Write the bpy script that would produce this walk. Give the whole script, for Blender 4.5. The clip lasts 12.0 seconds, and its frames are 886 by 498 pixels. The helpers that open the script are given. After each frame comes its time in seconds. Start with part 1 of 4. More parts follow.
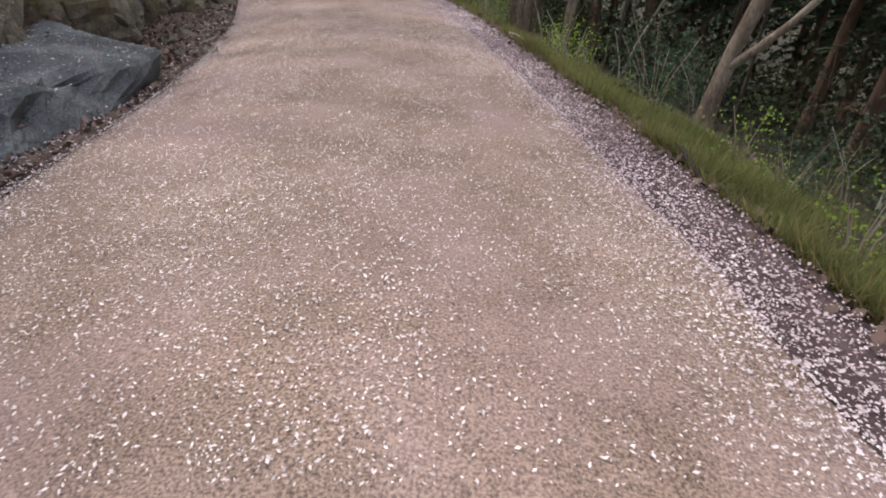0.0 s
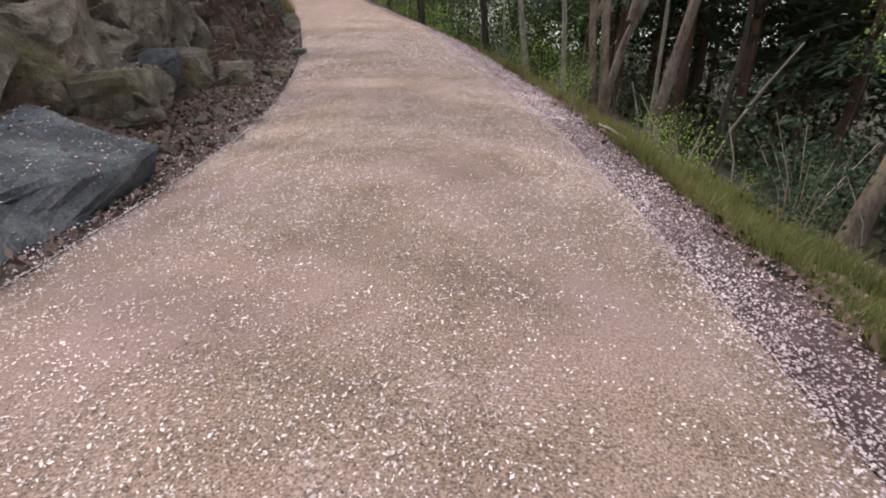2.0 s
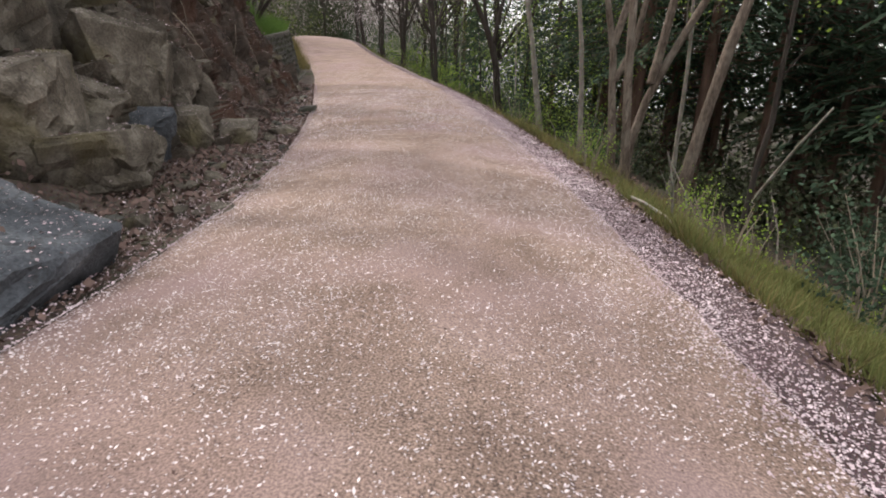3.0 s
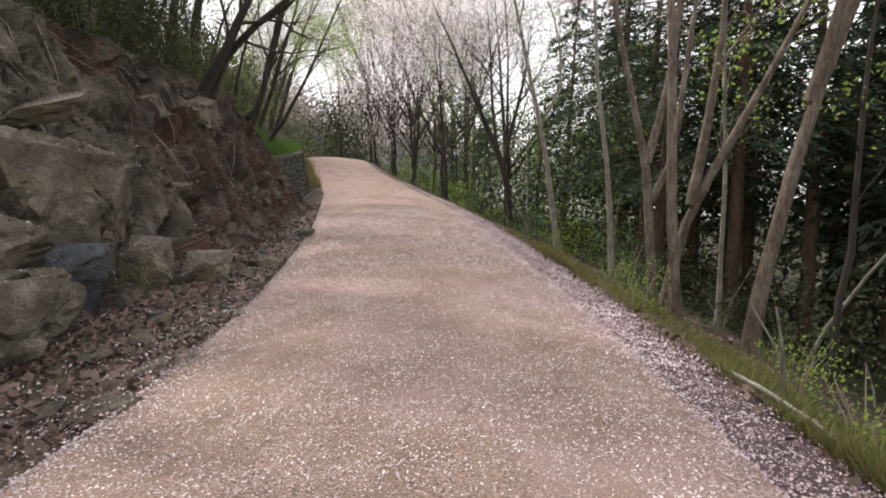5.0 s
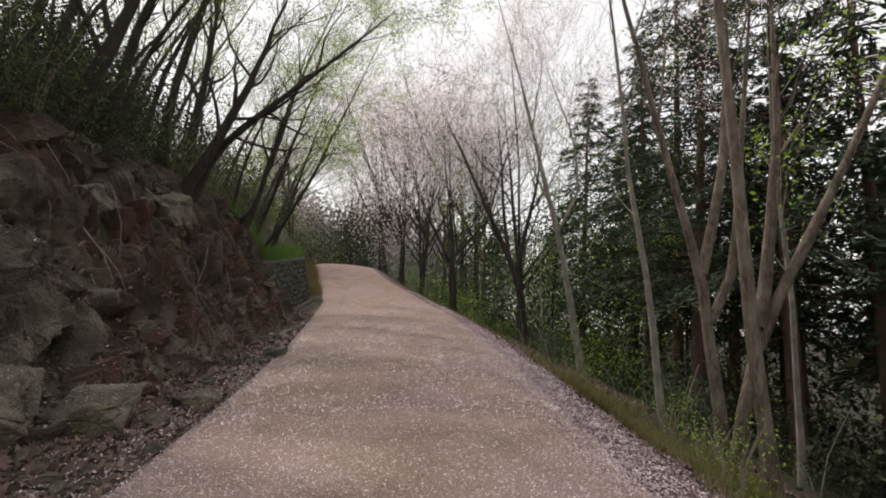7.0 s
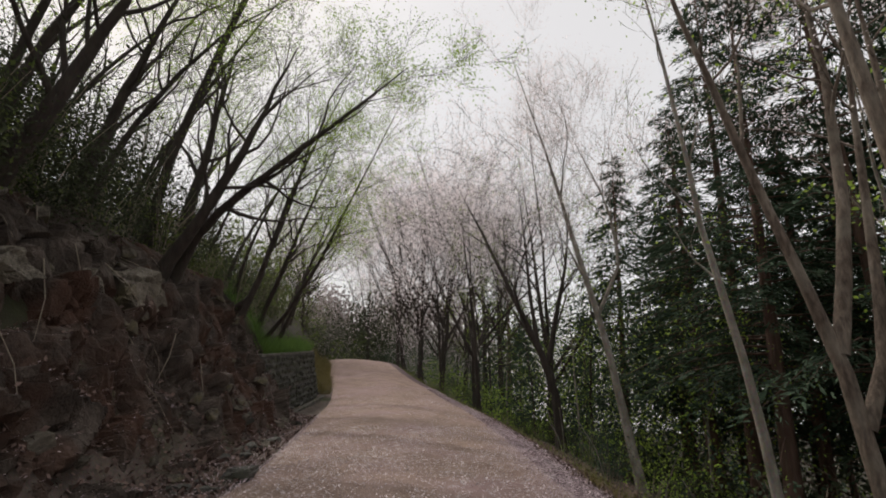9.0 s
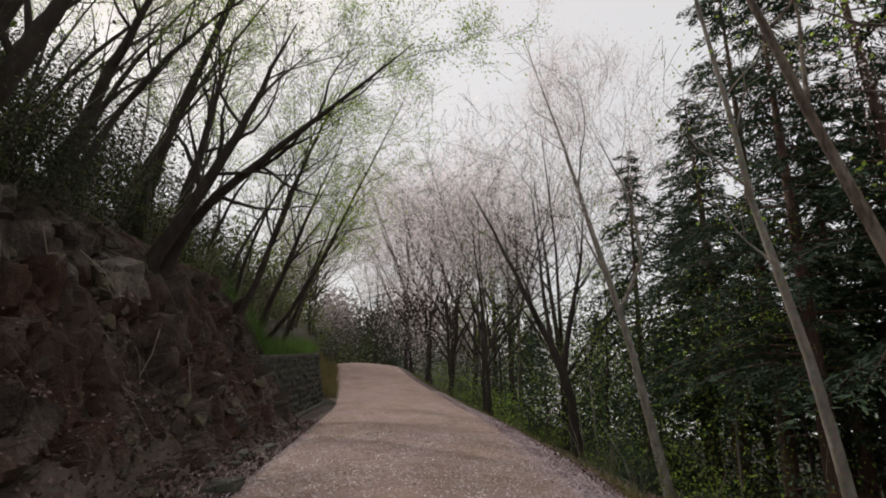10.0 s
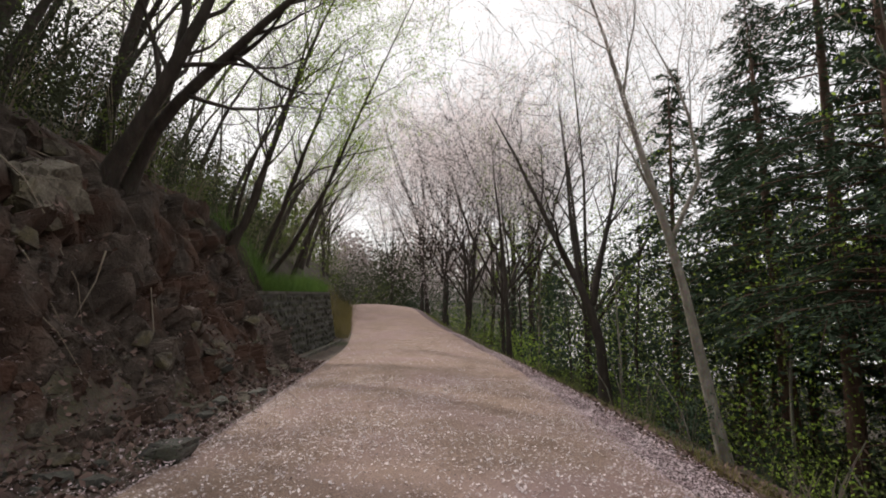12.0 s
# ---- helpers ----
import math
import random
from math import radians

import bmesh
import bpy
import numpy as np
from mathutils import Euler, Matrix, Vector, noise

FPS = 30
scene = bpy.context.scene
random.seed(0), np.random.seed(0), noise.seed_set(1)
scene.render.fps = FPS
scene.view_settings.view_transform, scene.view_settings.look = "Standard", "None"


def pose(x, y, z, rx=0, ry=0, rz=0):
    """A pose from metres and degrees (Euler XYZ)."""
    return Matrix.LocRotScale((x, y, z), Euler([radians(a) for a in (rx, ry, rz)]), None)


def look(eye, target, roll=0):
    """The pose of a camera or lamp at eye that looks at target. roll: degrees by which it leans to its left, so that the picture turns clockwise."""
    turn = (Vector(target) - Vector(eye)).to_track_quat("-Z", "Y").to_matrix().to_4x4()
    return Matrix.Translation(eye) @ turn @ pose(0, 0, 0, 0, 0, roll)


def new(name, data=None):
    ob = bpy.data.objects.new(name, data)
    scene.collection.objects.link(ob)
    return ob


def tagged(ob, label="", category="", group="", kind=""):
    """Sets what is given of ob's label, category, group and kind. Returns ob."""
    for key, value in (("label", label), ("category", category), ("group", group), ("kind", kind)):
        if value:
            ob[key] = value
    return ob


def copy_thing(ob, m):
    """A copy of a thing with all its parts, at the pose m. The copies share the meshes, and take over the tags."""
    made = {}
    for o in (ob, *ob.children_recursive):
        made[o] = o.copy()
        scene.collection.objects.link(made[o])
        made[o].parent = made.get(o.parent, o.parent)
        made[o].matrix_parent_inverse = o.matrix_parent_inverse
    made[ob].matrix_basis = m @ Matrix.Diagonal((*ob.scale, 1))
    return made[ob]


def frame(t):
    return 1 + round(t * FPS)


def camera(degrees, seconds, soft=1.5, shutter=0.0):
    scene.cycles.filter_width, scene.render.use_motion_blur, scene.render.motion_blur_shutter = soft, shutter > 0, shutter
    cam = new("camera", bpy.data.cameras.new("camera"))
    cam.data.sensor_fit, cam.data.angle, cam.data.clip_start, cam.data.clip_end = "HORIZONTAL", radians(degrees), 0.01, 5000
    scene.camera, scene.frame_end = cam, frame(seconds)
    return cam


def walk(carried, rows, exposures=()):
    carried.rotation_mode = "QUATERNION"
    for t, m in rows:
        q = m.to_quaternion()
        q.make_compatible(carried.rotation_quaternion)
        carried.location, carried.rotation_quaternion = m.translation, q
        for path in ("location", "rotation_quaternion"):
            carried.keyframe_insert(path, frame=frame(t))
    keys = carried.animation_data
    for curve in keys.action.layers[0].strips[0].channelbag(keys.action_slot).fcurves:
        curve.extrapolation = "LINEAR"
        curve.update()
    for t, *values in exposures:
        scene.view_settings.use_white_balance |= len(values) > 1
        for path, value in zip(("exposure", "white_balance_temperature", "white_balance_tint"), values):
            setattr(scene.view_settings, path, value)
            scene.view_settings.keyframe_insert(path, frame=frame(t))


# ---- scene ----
cam = camera(83.9, 12.0, soft=1.9)
PATH = [
    (0, (0.347, 0.254, 1.507), (0.247, 1.923, 0.411), -1.5),
    (0.5, (0.283, 0.836, 1.485), (0.137, 2.502, 0.387), -1.7),
    (1, (0.247, 1.43, 1.474), (0.016, 3.113, 0.418), -1.8),
    (1.5, (0.148, 2.019, 1.501), (-0.125, 3.735, 0.511), -1.5),
    (2, (0.05, 2.582, 1.522), (-0.265, 4.338, 0.619), -0.8),
    (2.5, (-0.079, 3.101, 1.543), (-0.411, 4.892, 0.717), -0.3),
    (3, (-0.199, 3.573, 1.566), (-0.557, 5.403, 0.843), 0.0),
    (3.5, (-0.297, 4.081, 1.571), (-0.672, 5.95, 0.966), -0.2),
    (3.7, (-0.359, 4.268, 1.586), (-0.727, 6.153, 1.027), -0.5),
    (5.3, (-0.72, 6.04, 1.645), (-1.151, 7.98, 1.418), -0.3),
    (5.5, (-0.756, 6.252, 1.642), (-1.193, 8.195, 1.463), -0.3),
    (6, (-0.843, 6.857, 1.647), (-1.283, 8.807, 1.578), -0.5),
    (6.5, (-0.963, 7.493, 1.665), (-1.413, 9.442, 1.689), -0.4),
    (7, (-1.01, 8.104, 1.66), (-1.475, 10.044, 1.803), 0.6),
    (7.5, (-1.105, 8.719, 1.702), (-1.567, 10.647, 1.967), 0.2),
    (7.7, (-1.106, 8.98, 1.691), (-1.579, 10.898, 2.003), 0.0),
    (9.3, (-1.707, 10.806, 1.573), (-2.247, 12.655, 2.11), 0.0),
    (9.5, (-1.757, 11.002, 1.562), (-2.305, 12.847, 2.106), 0.0),
    (10, (-1.953, 11.552, 1.518), (-2.511, 13.397, 2.051), -0.0),
    (10.5, (-2.072, 12.087, 1.461), (-2.654, 13.937, 1.95), 0.1),
    (11, (-2.241, 12.664, 1.42), (-2.836, 14.525, 1.843), 0.4),
    (11.5, (-2.472, 13.175, 1.392), (-3.079, 15.045, 1.757), 0.3),
    (12, (-2.66, 13.731, 1.437), (-3.295, 15.601, 1.751), 0.4),
]
SKY, SUN = 0.12, 2.4
EXPOSURES = [(0, 0.62, 6350, 10), (3.7, 0.80, 6600, 10), (5.5, 0.77, 6650, 10), (6.5, 0.31, 6700, 10), (7.0, 0.16, 6750, 10), (7.7, 0.02, 6750, 10), (9.5, -0.27, 6700, 10), (10.5, -0.28, 6700, 10), (12, 0.14, 6750, 10)]
walk(cam, [(t, look(eye, target, roll)) for t, eye, target, roll in PATH],
     exposures=EXPOSURES)

# ---- world, sun ----
world = bpy.data.worlds.new("sky")
scene.world = world
world.use_nodes = True
wn = world.node_tree.nodes
sky = wn.new("ShaderNodeTexSky")
sky.sky_type = "NISHITA"
sky.sun_disc = False
sky.sun_elevation = radians(48)
sky.sun_rotation = radians(-55)
sky.air_density = 1.0
sky.dust_density = 2.0
sky.ozone_density = 1.0
haze = wn.new("ShaderNodeMix")        # thin bright cloud over the blue
haze.data_type = "RGBA"
haze.inputs[0].default_value = 0.72
haze.inputs[7].default_value = (9.5, 9.3, 9.2, 1)
world.node_tree.links.new(sky.outputs[0], haze.inputs[6])
world.node_tree.links.new(haze.outputs[2], wn["Background"].inputs[0])
wn["Background"].inputs[1].default_value = SKY
sun_data = bpy.data.lights.new("sun", "SUN")
sun_data.energy = SUN
sun_data.angle = radians(3)
sun_data.color = (1.0, 0.94, 0.86)
sun_ob = new("sun", sun_data)
sun_ob.matrix_world = look((-26, 18, 32), (0, 0, 0))


# ---- materials ----
def ramp_mat(name, stops, scale=3.0, rough=0.85, bump=0.3, detail=6.0, fine=40.0, fine_mix=0.25, per_object=0.0,
             island=0.0, through_light=0.0, stretch=(1, 1, 1), spec=0.3, deep=0.03, crack=0.0, punch=False, patch=None, patch_scale=0.4, patch_edge=(0.5, 0.62)):
    """A procedural surface: a broad noise ramp, fine grain over it, bump, optional patches of a second colour."""
    m = bpy.data.materials.new(name)
    m.use_nodes = True
    nt = m.node_tree
    N, K = nt.nodes, nt.links
    N.clear()
    out = N.new("ShaderNodeOutputMaterial")
    bsdf = N.new("ShaderNodeBsdfPrincipled")
    bsdf.inputs["Roughness"].default_value = rough
    bsdf.inputs["Specular IOR Level"].default_value = spec
    tc = N.new("ShaderNodeTexCoord")
    mp = N.new("ShaderNodeMapping")
    mp.inputs["Scale"].default_value = stretch
    K.new(tc.outputs["Object"], mp.inputs["Vector"])
    n1 = N.new("ShaderNodeTexNoise")
    n1.inputs["Scale"].default_value = scale
    n1.inputs["Detail"].default_value = detail
    n1.inputs["Roughness"].default_value = 0.62
    K.new(mp.outputs[0], n1.inputs["Vector"])
    cr = N.new("ShaderNodeValToRGB")
    el = cr.color_ramp.elements
    while len(el) < len(stops):
        el.new(0.5)
    for e, (p, c) in zip(el, stops):
        e.position = p
        e.color = (*c, 1)
    K.new(n1.outputs["Fac"], cr.inputs["Fac"])
    n2 = N.new("ShaderNodeTexNoise")
    n2.inputs["Scale"].default_value = fine
    n2.inputs["Detail"].default_value = 4.0
    K.new(mp.outputs[0], n2.inputs["Vector"])
    mx = N.new("ShaderNodeMix")
    mx.data_type = "RGBA"
    mx.blend_type = "OVERLAY"
    mx.inputs[0].default_value = fine_mix
    K.new(cr.outputs["Color"], mx.inputs[6])
    if punch:
        pn = N.new("ShaderNodeMapRange")
        pn.inputs["From Min"].default_value, pn.inputs["From Max"].default_value = 0.34, 0.66
        K.new(n2.outputs["Fac"], pn.inputs["Value"])
        K.new(pn.outputs["Result"], mx.inputs[7])
    else:
        K.new(n2.outputs["Color"], mx.inputs[7])
    col = mx.outputs[2]
    if patch:
        n3 = N.new("ShaderNodeTexNoise")
        n3.inputs["Scale"].default_value = patch_scale
        n3.inputs["Detail"].default_value = 7.0
        K.new(tc.outputs["Object"], n3.inputs["Vector"])
        pr = N.new("ShaderNodeMapRange")
        pr.inputs["From Min"].default_value, pr.inputs["From Max"].default_value = patch_edge
        K.new(n3.outputs["Fac"], pr.inputs["Value"])
        m2 = N.new("ShaderNodeMix")
        m2.data_type = "RGBA"
        K.new(pr.outputs["Result"], m2.inputs[0])
        K.new(col, m2.inputs[6])
        m2.inputs[7].default_value = (*patch, 1)
        col = m2.outputs[2]
    ck = None
    if crack:
        vo = N.new("ShaderNodeTexVoronoi")
        vo.feature = "DISTANCE_TO_EDGE"
        vo.inputs["Scale"].default_value = crack
        wv = N.new("ShaderNodeVectorMath")
        wv.operation = "MULTIPLY_ADD"
        wv.inputs[1].default_value = (0.35, 0.35, 0.35)
        K.new(n1.outputs["Color"], wv.inputs[0])
        K.new(mp.outputs[0], wv.inputs[2])
        K.new(wv.outputs[0], vo.inputs["Vector"])
        ck = N.new("ShaderNodeMapRange")
        ck.inputs["From Min"].default_value, ck.inputs["From Max"].default_value = 0.0, 0.022
        ck.inputs["To Min"].default_value = 0.66
        K.new(vo.outputs["Distance"], ck.inputs["Value"])
        m4 = N.new("ShaderNodeMix")
        m4.data_type = "RGBA"
        K.new(ck.outputs["Result"], m4.inputs[0])
        m4.inputs[6].default_value = (0.03, 0.024, 0.02, 1)
        K.new(col, m4.inputs[7])
        col = m4.outputs[2]
    if per_object or island:
        hs = N.new("ShaderNodeHueSaturation")
        mr = N.new("ShaderNodeMapRange")
        w = per_object or island
        mr.inputs["To Min"].default_value, mr.inputs["To Max"].default_value = 1 - w, 1 + w
        if per_object:
            K.new(N.new("ShaderNodeObjectInfo").outputs["Random"], mr.inputs["Value"])
        else:
            K.new(N.new("ShaderNodeNewGeometry").outputs["Random Per Island"], mr.inputs["Value"])
        K.new(mr.outputs["Result"], hs.inputs["Value"])
        K.new(col, hs.inputs["Color"])
        col = hs.outputs["Color"]
    K.new(col, bsdf.inputs["Base Color"])
    if bump:
        bp = N.new("ShaderNodeBump")
        bp.inputs["Strength"].default_value = bump
        bp.inputs["Distance"].default_value = deep
        ad = N.new("ShaderNodeMath")
        ad.operation = "ADD"
        K.new(n1.outputs["Fac"], ad.inputs[0])
        K.new(n2.outputs["Fac"], ad.inputs[1])
        if ck:
            a2 = N.new("ShaderNodeMath")
            a2.operation = "ADD"
            K.new(ad.outputs[0], a2.inputs[0])
            K.new(ck.outputs["Result"], a2.inputs[1])
            ad = a2
        K.new(ad.outputs[0], bp.inputs["Height"])
        K.new(bp.outputs["Normal"], bsdf.inputs["Normal"])
    sh = bsdf.outputs[0]
    if through_light:
        tr = N.new("ShaderNodeBsdfTranslucent")
        K.new(col, tr.inputs["Color"])
        ms = N.new("ShaderNodeMixShader")
        ms.inputs[0].default_value = through_light
        K.new(sh, ms.inputs[1])
        K.new(tr.outputs[0], ms.inputs[2])
        sh = ms.outputs[0]
    K.new(sh, out.inputs["Surface"])
    return m


M_ROAD = ramp_mat("bound_gravel", [(0.30, (0.205, 0.142, 0.115)), (0.5, (0.282, 0.200, 0.164)), (0.7, (0.36, 0.266, 0.226))], scale=1.1, fine=75, punch=True,
                  fine_mix=0.58, bump=0.5, deep=0.012, rough=0.9, patch=(0.30, 0.205, 0.205), patch_scale=0.55, patch_edge=(0.45, 0.75))
M_PETAL = ramp_mat("petal", [(0.3, (0.58, 0.48, 0.485)), (0.7, (0.79, 0.705, 0.71))], scale=2, bump=0, rough=0.7, island=0.3, fine_mix=0.0)
M_PETAL_OLD = ramp_mat("wilted_petal", [(0.3, (0.36, 0.26, 0.28)), (0.7, (0.68, 0.57, 0.60))], scale=2, bump=0, rough=0.8, island=0.35, fine_mix=0.0)
M_VERGE = ramp_mat("verge_soil", [(0.3, (0.065, 0.042, 0.045)), (0.7, (0.155, 0.103, 0.108))], scale=7, fine=90, fine_mix=0.6, bump=0.7)
M_SOIL = ramp_mat("bank_soil", [(0.3, (0.05, 0.037, 0.03)), (0.5, (0.10, 0.076, 0.062)), (0.72, (0.165, 0.13, 0.108))], scale=2.2, fine=30,
                  fine_mix=0.5, bump=0.8, patch=(0.05, 0.06, 0.022), patch_scale=0.35, patch_edge=(0.55, 0.7))
M_FLOOR = ramp_mat("forest_floor", [(0.3, (0.022, 0.016, 0.012)), (0.5, (0.040, 0.031, 0.021)), (0.7, (0.068, 0.053, 0.035))], scale=1.1, fine=22,
                   fine_mix=0.5, bump=0.8, patch=(0.045, 0.06, 0.02), patch_scale=0.3, patch_edge=(0.55, 0.72))
M_ROCK = ramp_mat("brown_grey_rock", [(0.25, (0.042, 0.035, 0.027)), (0.5, (0.125, 0.107, 0.085)), (0.75, (0.29, 0.26, 0.215))], scale=2.4, fine=34, punch=True,
                  fine_mix=0.26, crack=1.3, deep=0.035, bump=0.75, detail=9, per_object=0.2, patch=(0.13, 0.11, 0.05), patch_scale=0.8, patch_edge=(0.54, 0.72))
M_BLUE = ramp_mat("blue_grey_rock", [(0.25, (0.034, 0.038, 0.044)), (0.5, (0.092, 0.100, 0.113)), (0.75, (0.205, 0.213, 0.226))], scale=2.2, fine=34, punch=True,
                  fine_mix=0.26, crack=0.8, deep=0.035, bump=0.7, detail=9, per_object=0.15)
M_FACE = ramp_mat("fractured_face", [(0.25, (0.033, 0.026, 0.021)), (0.5, (0.10, 0.084, 0.067)), (0.75, (0.25, 0.22, 0.18))], scale=1.5, fine=34, punch=True,
                  fine_mix=0.26, crack=1.7, deep=0.035, bump=0.9, detail=9, patch=(0.085, 0.055, 0.042), patch_scale=0.5, patch_edge=(0.54, 0.66))
M_EARTH = ramp_mat("red_brown_broken_rock", [(0.25, (0.024, 0.018, 0.015)), (0.5, (0.066, 0.05, 0.041)), (0.75, (0.155, 0.125, 0.105))], scale=1.9, fine=34, punch=True,
                   fine_mix=0.26, crack=2.2, deep=0.035, bump=0.9, detail=9, patch=(0.085, 0.045, 0.032), patch_scale=0.6, patch_edge=(0.48, 0.62))
M_STONE = ramp_mat("wall_stone", [(0.3, (0.045, 0.045, 0.04)), (0.7, (0.14, 0.135, 0.12))], scale=3, fine=30, bump=0.6, per_object=0.3,
                   patch=(0.05, 0.06, 0.03), patch_scale=0.7, patch_edge=(0.52, 0.7))
M_MORTAR = ramp_mat("mortar", [(0.3, (0.05, 0.048, 0.042)), (0.7, (0.11, 0.105, 0.095))], scale=5, fine=40, bump=0.5)
M_CONC = ramp_mat("old_concrete", [(0.3, (0.07, 0.065, 0.055)), (0.7, (0.17, 0.16, 0.14))], scale=2.5, fine=50, bump=0.4, patch=(0.06, 0.065, 0.035), patch_scale=1.2, patch_edge=(0.5, 0.66))
M_BARK = ramp_mat("grey_brown_bark", [(0.3, (0.065, 0.047, 0.036)), (0.55, (0.14, 0.108, 0.085)), (0.75, (0.24, 0.20, 0.165))], scale=5, fine=26,
                  stretch=(1, 1, 0.3), bump=0.7, deep=0.03, fine_mix=0.34, punch=True, patch=(0.22, 0.19, 0.155), patch_scale=1.6, patch_edge=(0.5, 0.72))
M_PALE = ramp_mat("pale_smooth_bark", [(0.3, (0.12, 0.105, 0.085)), (0.55, (0.25, 0.225, 0.19)), (0.75, (0.40, 0.375, 0.33))], scale=4, fine=30,
                  stretch=(1, 1, 0.5), bump=0.5, fine_mix=0.45)
M_DARK = ramp_mat("dark_bark", [(0.3, (0.03, 0.024, 0.02)), (0.6, (0.06, 0.048, 0.04)), (0.8, (0.10, 0.082, 0.07))], scale=6, fine=26,
                  stretch=(1, 1, 0.25), bump=0.9)
M_RED = ramp_mat("cedar_bark", [(0.3, (0.07, 0.04, 0.03)), (0.7, (0.16, 0.10, 0.075))], scale=6, fine=30, stretch=(1, 1, 0.12), bump=0.9)
M_BLOSSOM = ramp_mat("blossom", [(0.3, (0.84, 0.735, 0.75)), (0.7, (0.92, 0.86, 0.865))], scale=1.2, bump=0, island=0.1, through_light=0.75, fine_mix=0.0)
M_SPRING = ramp_mat("spring_leaf", [(0.3, (0.23, 0.35, 0.05)), (0.7, (0.36, 0.49, 0.10))], scale=1.2, bump=0, island=0.2, through_light=0.6, fine_mix=0.0)
M_LEAF = ramp_mat("green_leaf", [(0.3, (0.085, 0.12, 0.032)), (0.7, (0.17, 0.205, 0.065))], scale=1.2, bump=0, island=0.3, through_light=0.55, fine_mix=0.0)
M_FARWOOD = ramp_mat("bare_wood_far", [(0.3, (0.20, 0.165, 0.155)), (0.7, (0.36, 0.31, 0.305))], scale=0.1, bump=0, island=0.35, through_light=0.3, fine_mix=0.0)
# darker, duller leaf green: the shade under the trees is put into its colour
M_SHADED = ramp_mat("leaf_in_shade", [(0.3, (0.032, 0.040, 0.022)), (0.7, (0.070, 0.080, 0.042))], scale=0.9, bump=0, island=0.35, through_light=0.2, fine_mix=0.0)
M_CEDAR = ramp_mat("conifer_spray", [(0.3, (0.032, 0.056, 0.036)), (0.7, (0.066, 0.102, 0.058))], scale=0.9, bump=0, island=0.35, through_light=0.15, fine_mix=0.0)
M_GRASS = ramp_mat("grass_blade", [(0.3, (0.115, 0.135, 0.042)), (0.7, (0.22, 0.23, 0.085))], scale=1.5, bump=0, island=0.3, through_light=0.35, fine_mix=0.0)
M_LUSH = ramp_mat("lush_grass", [(0.3, (0.06, 0.12, 0.025)), (0.7, (0.13, 0.22, 0.05))], scale=1.5, bump=0, island=0.25, through_light=0.4, fine_mix=0.0)
M_DRY = ramp_mat("dry_grass", [(0.3, (0.12, 0.105, 0.04)), (0.7, (0.24, 0.20, 0.085))], scale=1.5, bump=0, island=0.3, through_light=0.35, fine_mix=0.0)
M_LITTER = ramp_mat("dead_leaf", [(0.3, (0.075, 0.045, 0.04)), (0.7, (0.19, 0.13, 0.11))], scale=3, bump=0, island=0.4, fine_mix=0.0)
M_TWIG = ramp_mat("dry_stick", [(0.3, (0.16, 0.125, 0.095)), (0.7, (0.33, 0.28, 0.22))], scale=8, bump=0.4, stretch=(1, 1, 0.3))


# ---- mesh helpers ----
def mesh_from(name, V, F, mat, smooth=False):
    me = bpy.data.meshes.new(name)
    me.from_pydata([tuple(v) for v in V], [], F)
    me.materials.append(mat)
    if smooth:
        me.shade_smooth()
    me.update()
    return me


def quads_mesh(name, Q, mat):
    """One mesh from an array (n, 4, 3) of loose quads."""
    Q = np.asarray(Q, dtype=np.float32)
    n = len(Q)
    me = bpy.data.meshes.new(name)
    me.vertices.add(4 * n)
    me.vertices.foreach_set("co", Q.reshape(-1))
    me.loops.add(4 * n)
    me.loops.foreach_set("vertex_index", np.arange(4 * n, dtype=np.int32))
    me.polygons.add(n)
    me.polygons.foreach_set("loop_start", np.arange(0, 4 * n, 4, dtype=np.int32))
    me.polygons.foreach_set("loop_total", np.full(n, 4, dtype=np.int32))
    me.materials.append(mat)
    me.update()
    me.validate()
    return me


def part(name, me, parent, label=""):
    ob = new(name, me)
    ob.parent = parent
    if label:
        ob["label"] = label
    return ob


def rand_rot(rng, n):
    """n random orthonormal pairs (u, v)."""
    u = rng.normal(size=(n, 3))
    u /= np.linalg.norm(u, axis=1)[:, None]
    w = rng.normal(size=(n, 3))
    v = np.cross(u, w)
    v /= np.linalg.norm(v, axis=1)[:, None]
    return u, v


def leaf_quads(rng, P, size, aspect=0.6, spread=0.5):
    """A pointed quad at each place of P, turned at random."""
    n = len(P)
    u, v = rand_rot(rng, n)
    s = size * rng.uniform(1 - spread, 1 + spread, n)[:, None]
    a, b = u * s, v * s * aspect
    return np.stack([P - a * 0.5, P - b * 0.5, P + a * 0.5, P + b * 0.5], axis=1)


def flat_quads(rng, P, size, lift=0.25, aspect=0.7):
    """Petals or dead leaves that lie on the ground at P."""
    n = len(P)
    th = rng.uniform(0, 2 * np.pi, n)
    tz = rng.normal(0, lift, (n, 2))
    a = np.stack([np.cos(th), np.sin(th), tz[:, 0]], 1)
    b = np.stack([-np.sin(th), np.cos(th), tz[:, 1]], 1) * aspect
    s = (size * np.clip(rng.lognormal(0.0, 0.32, n), 0.5, 2.0))[:, None] * 0.5
    Q = np.stack([P - a * s, P - b * s, P + a * s, P + b * s], axis=1)
    Q[:, :, 2] += (s[:, 0] * np.abs(tz).max(axis=1))[:, None]
    return Q


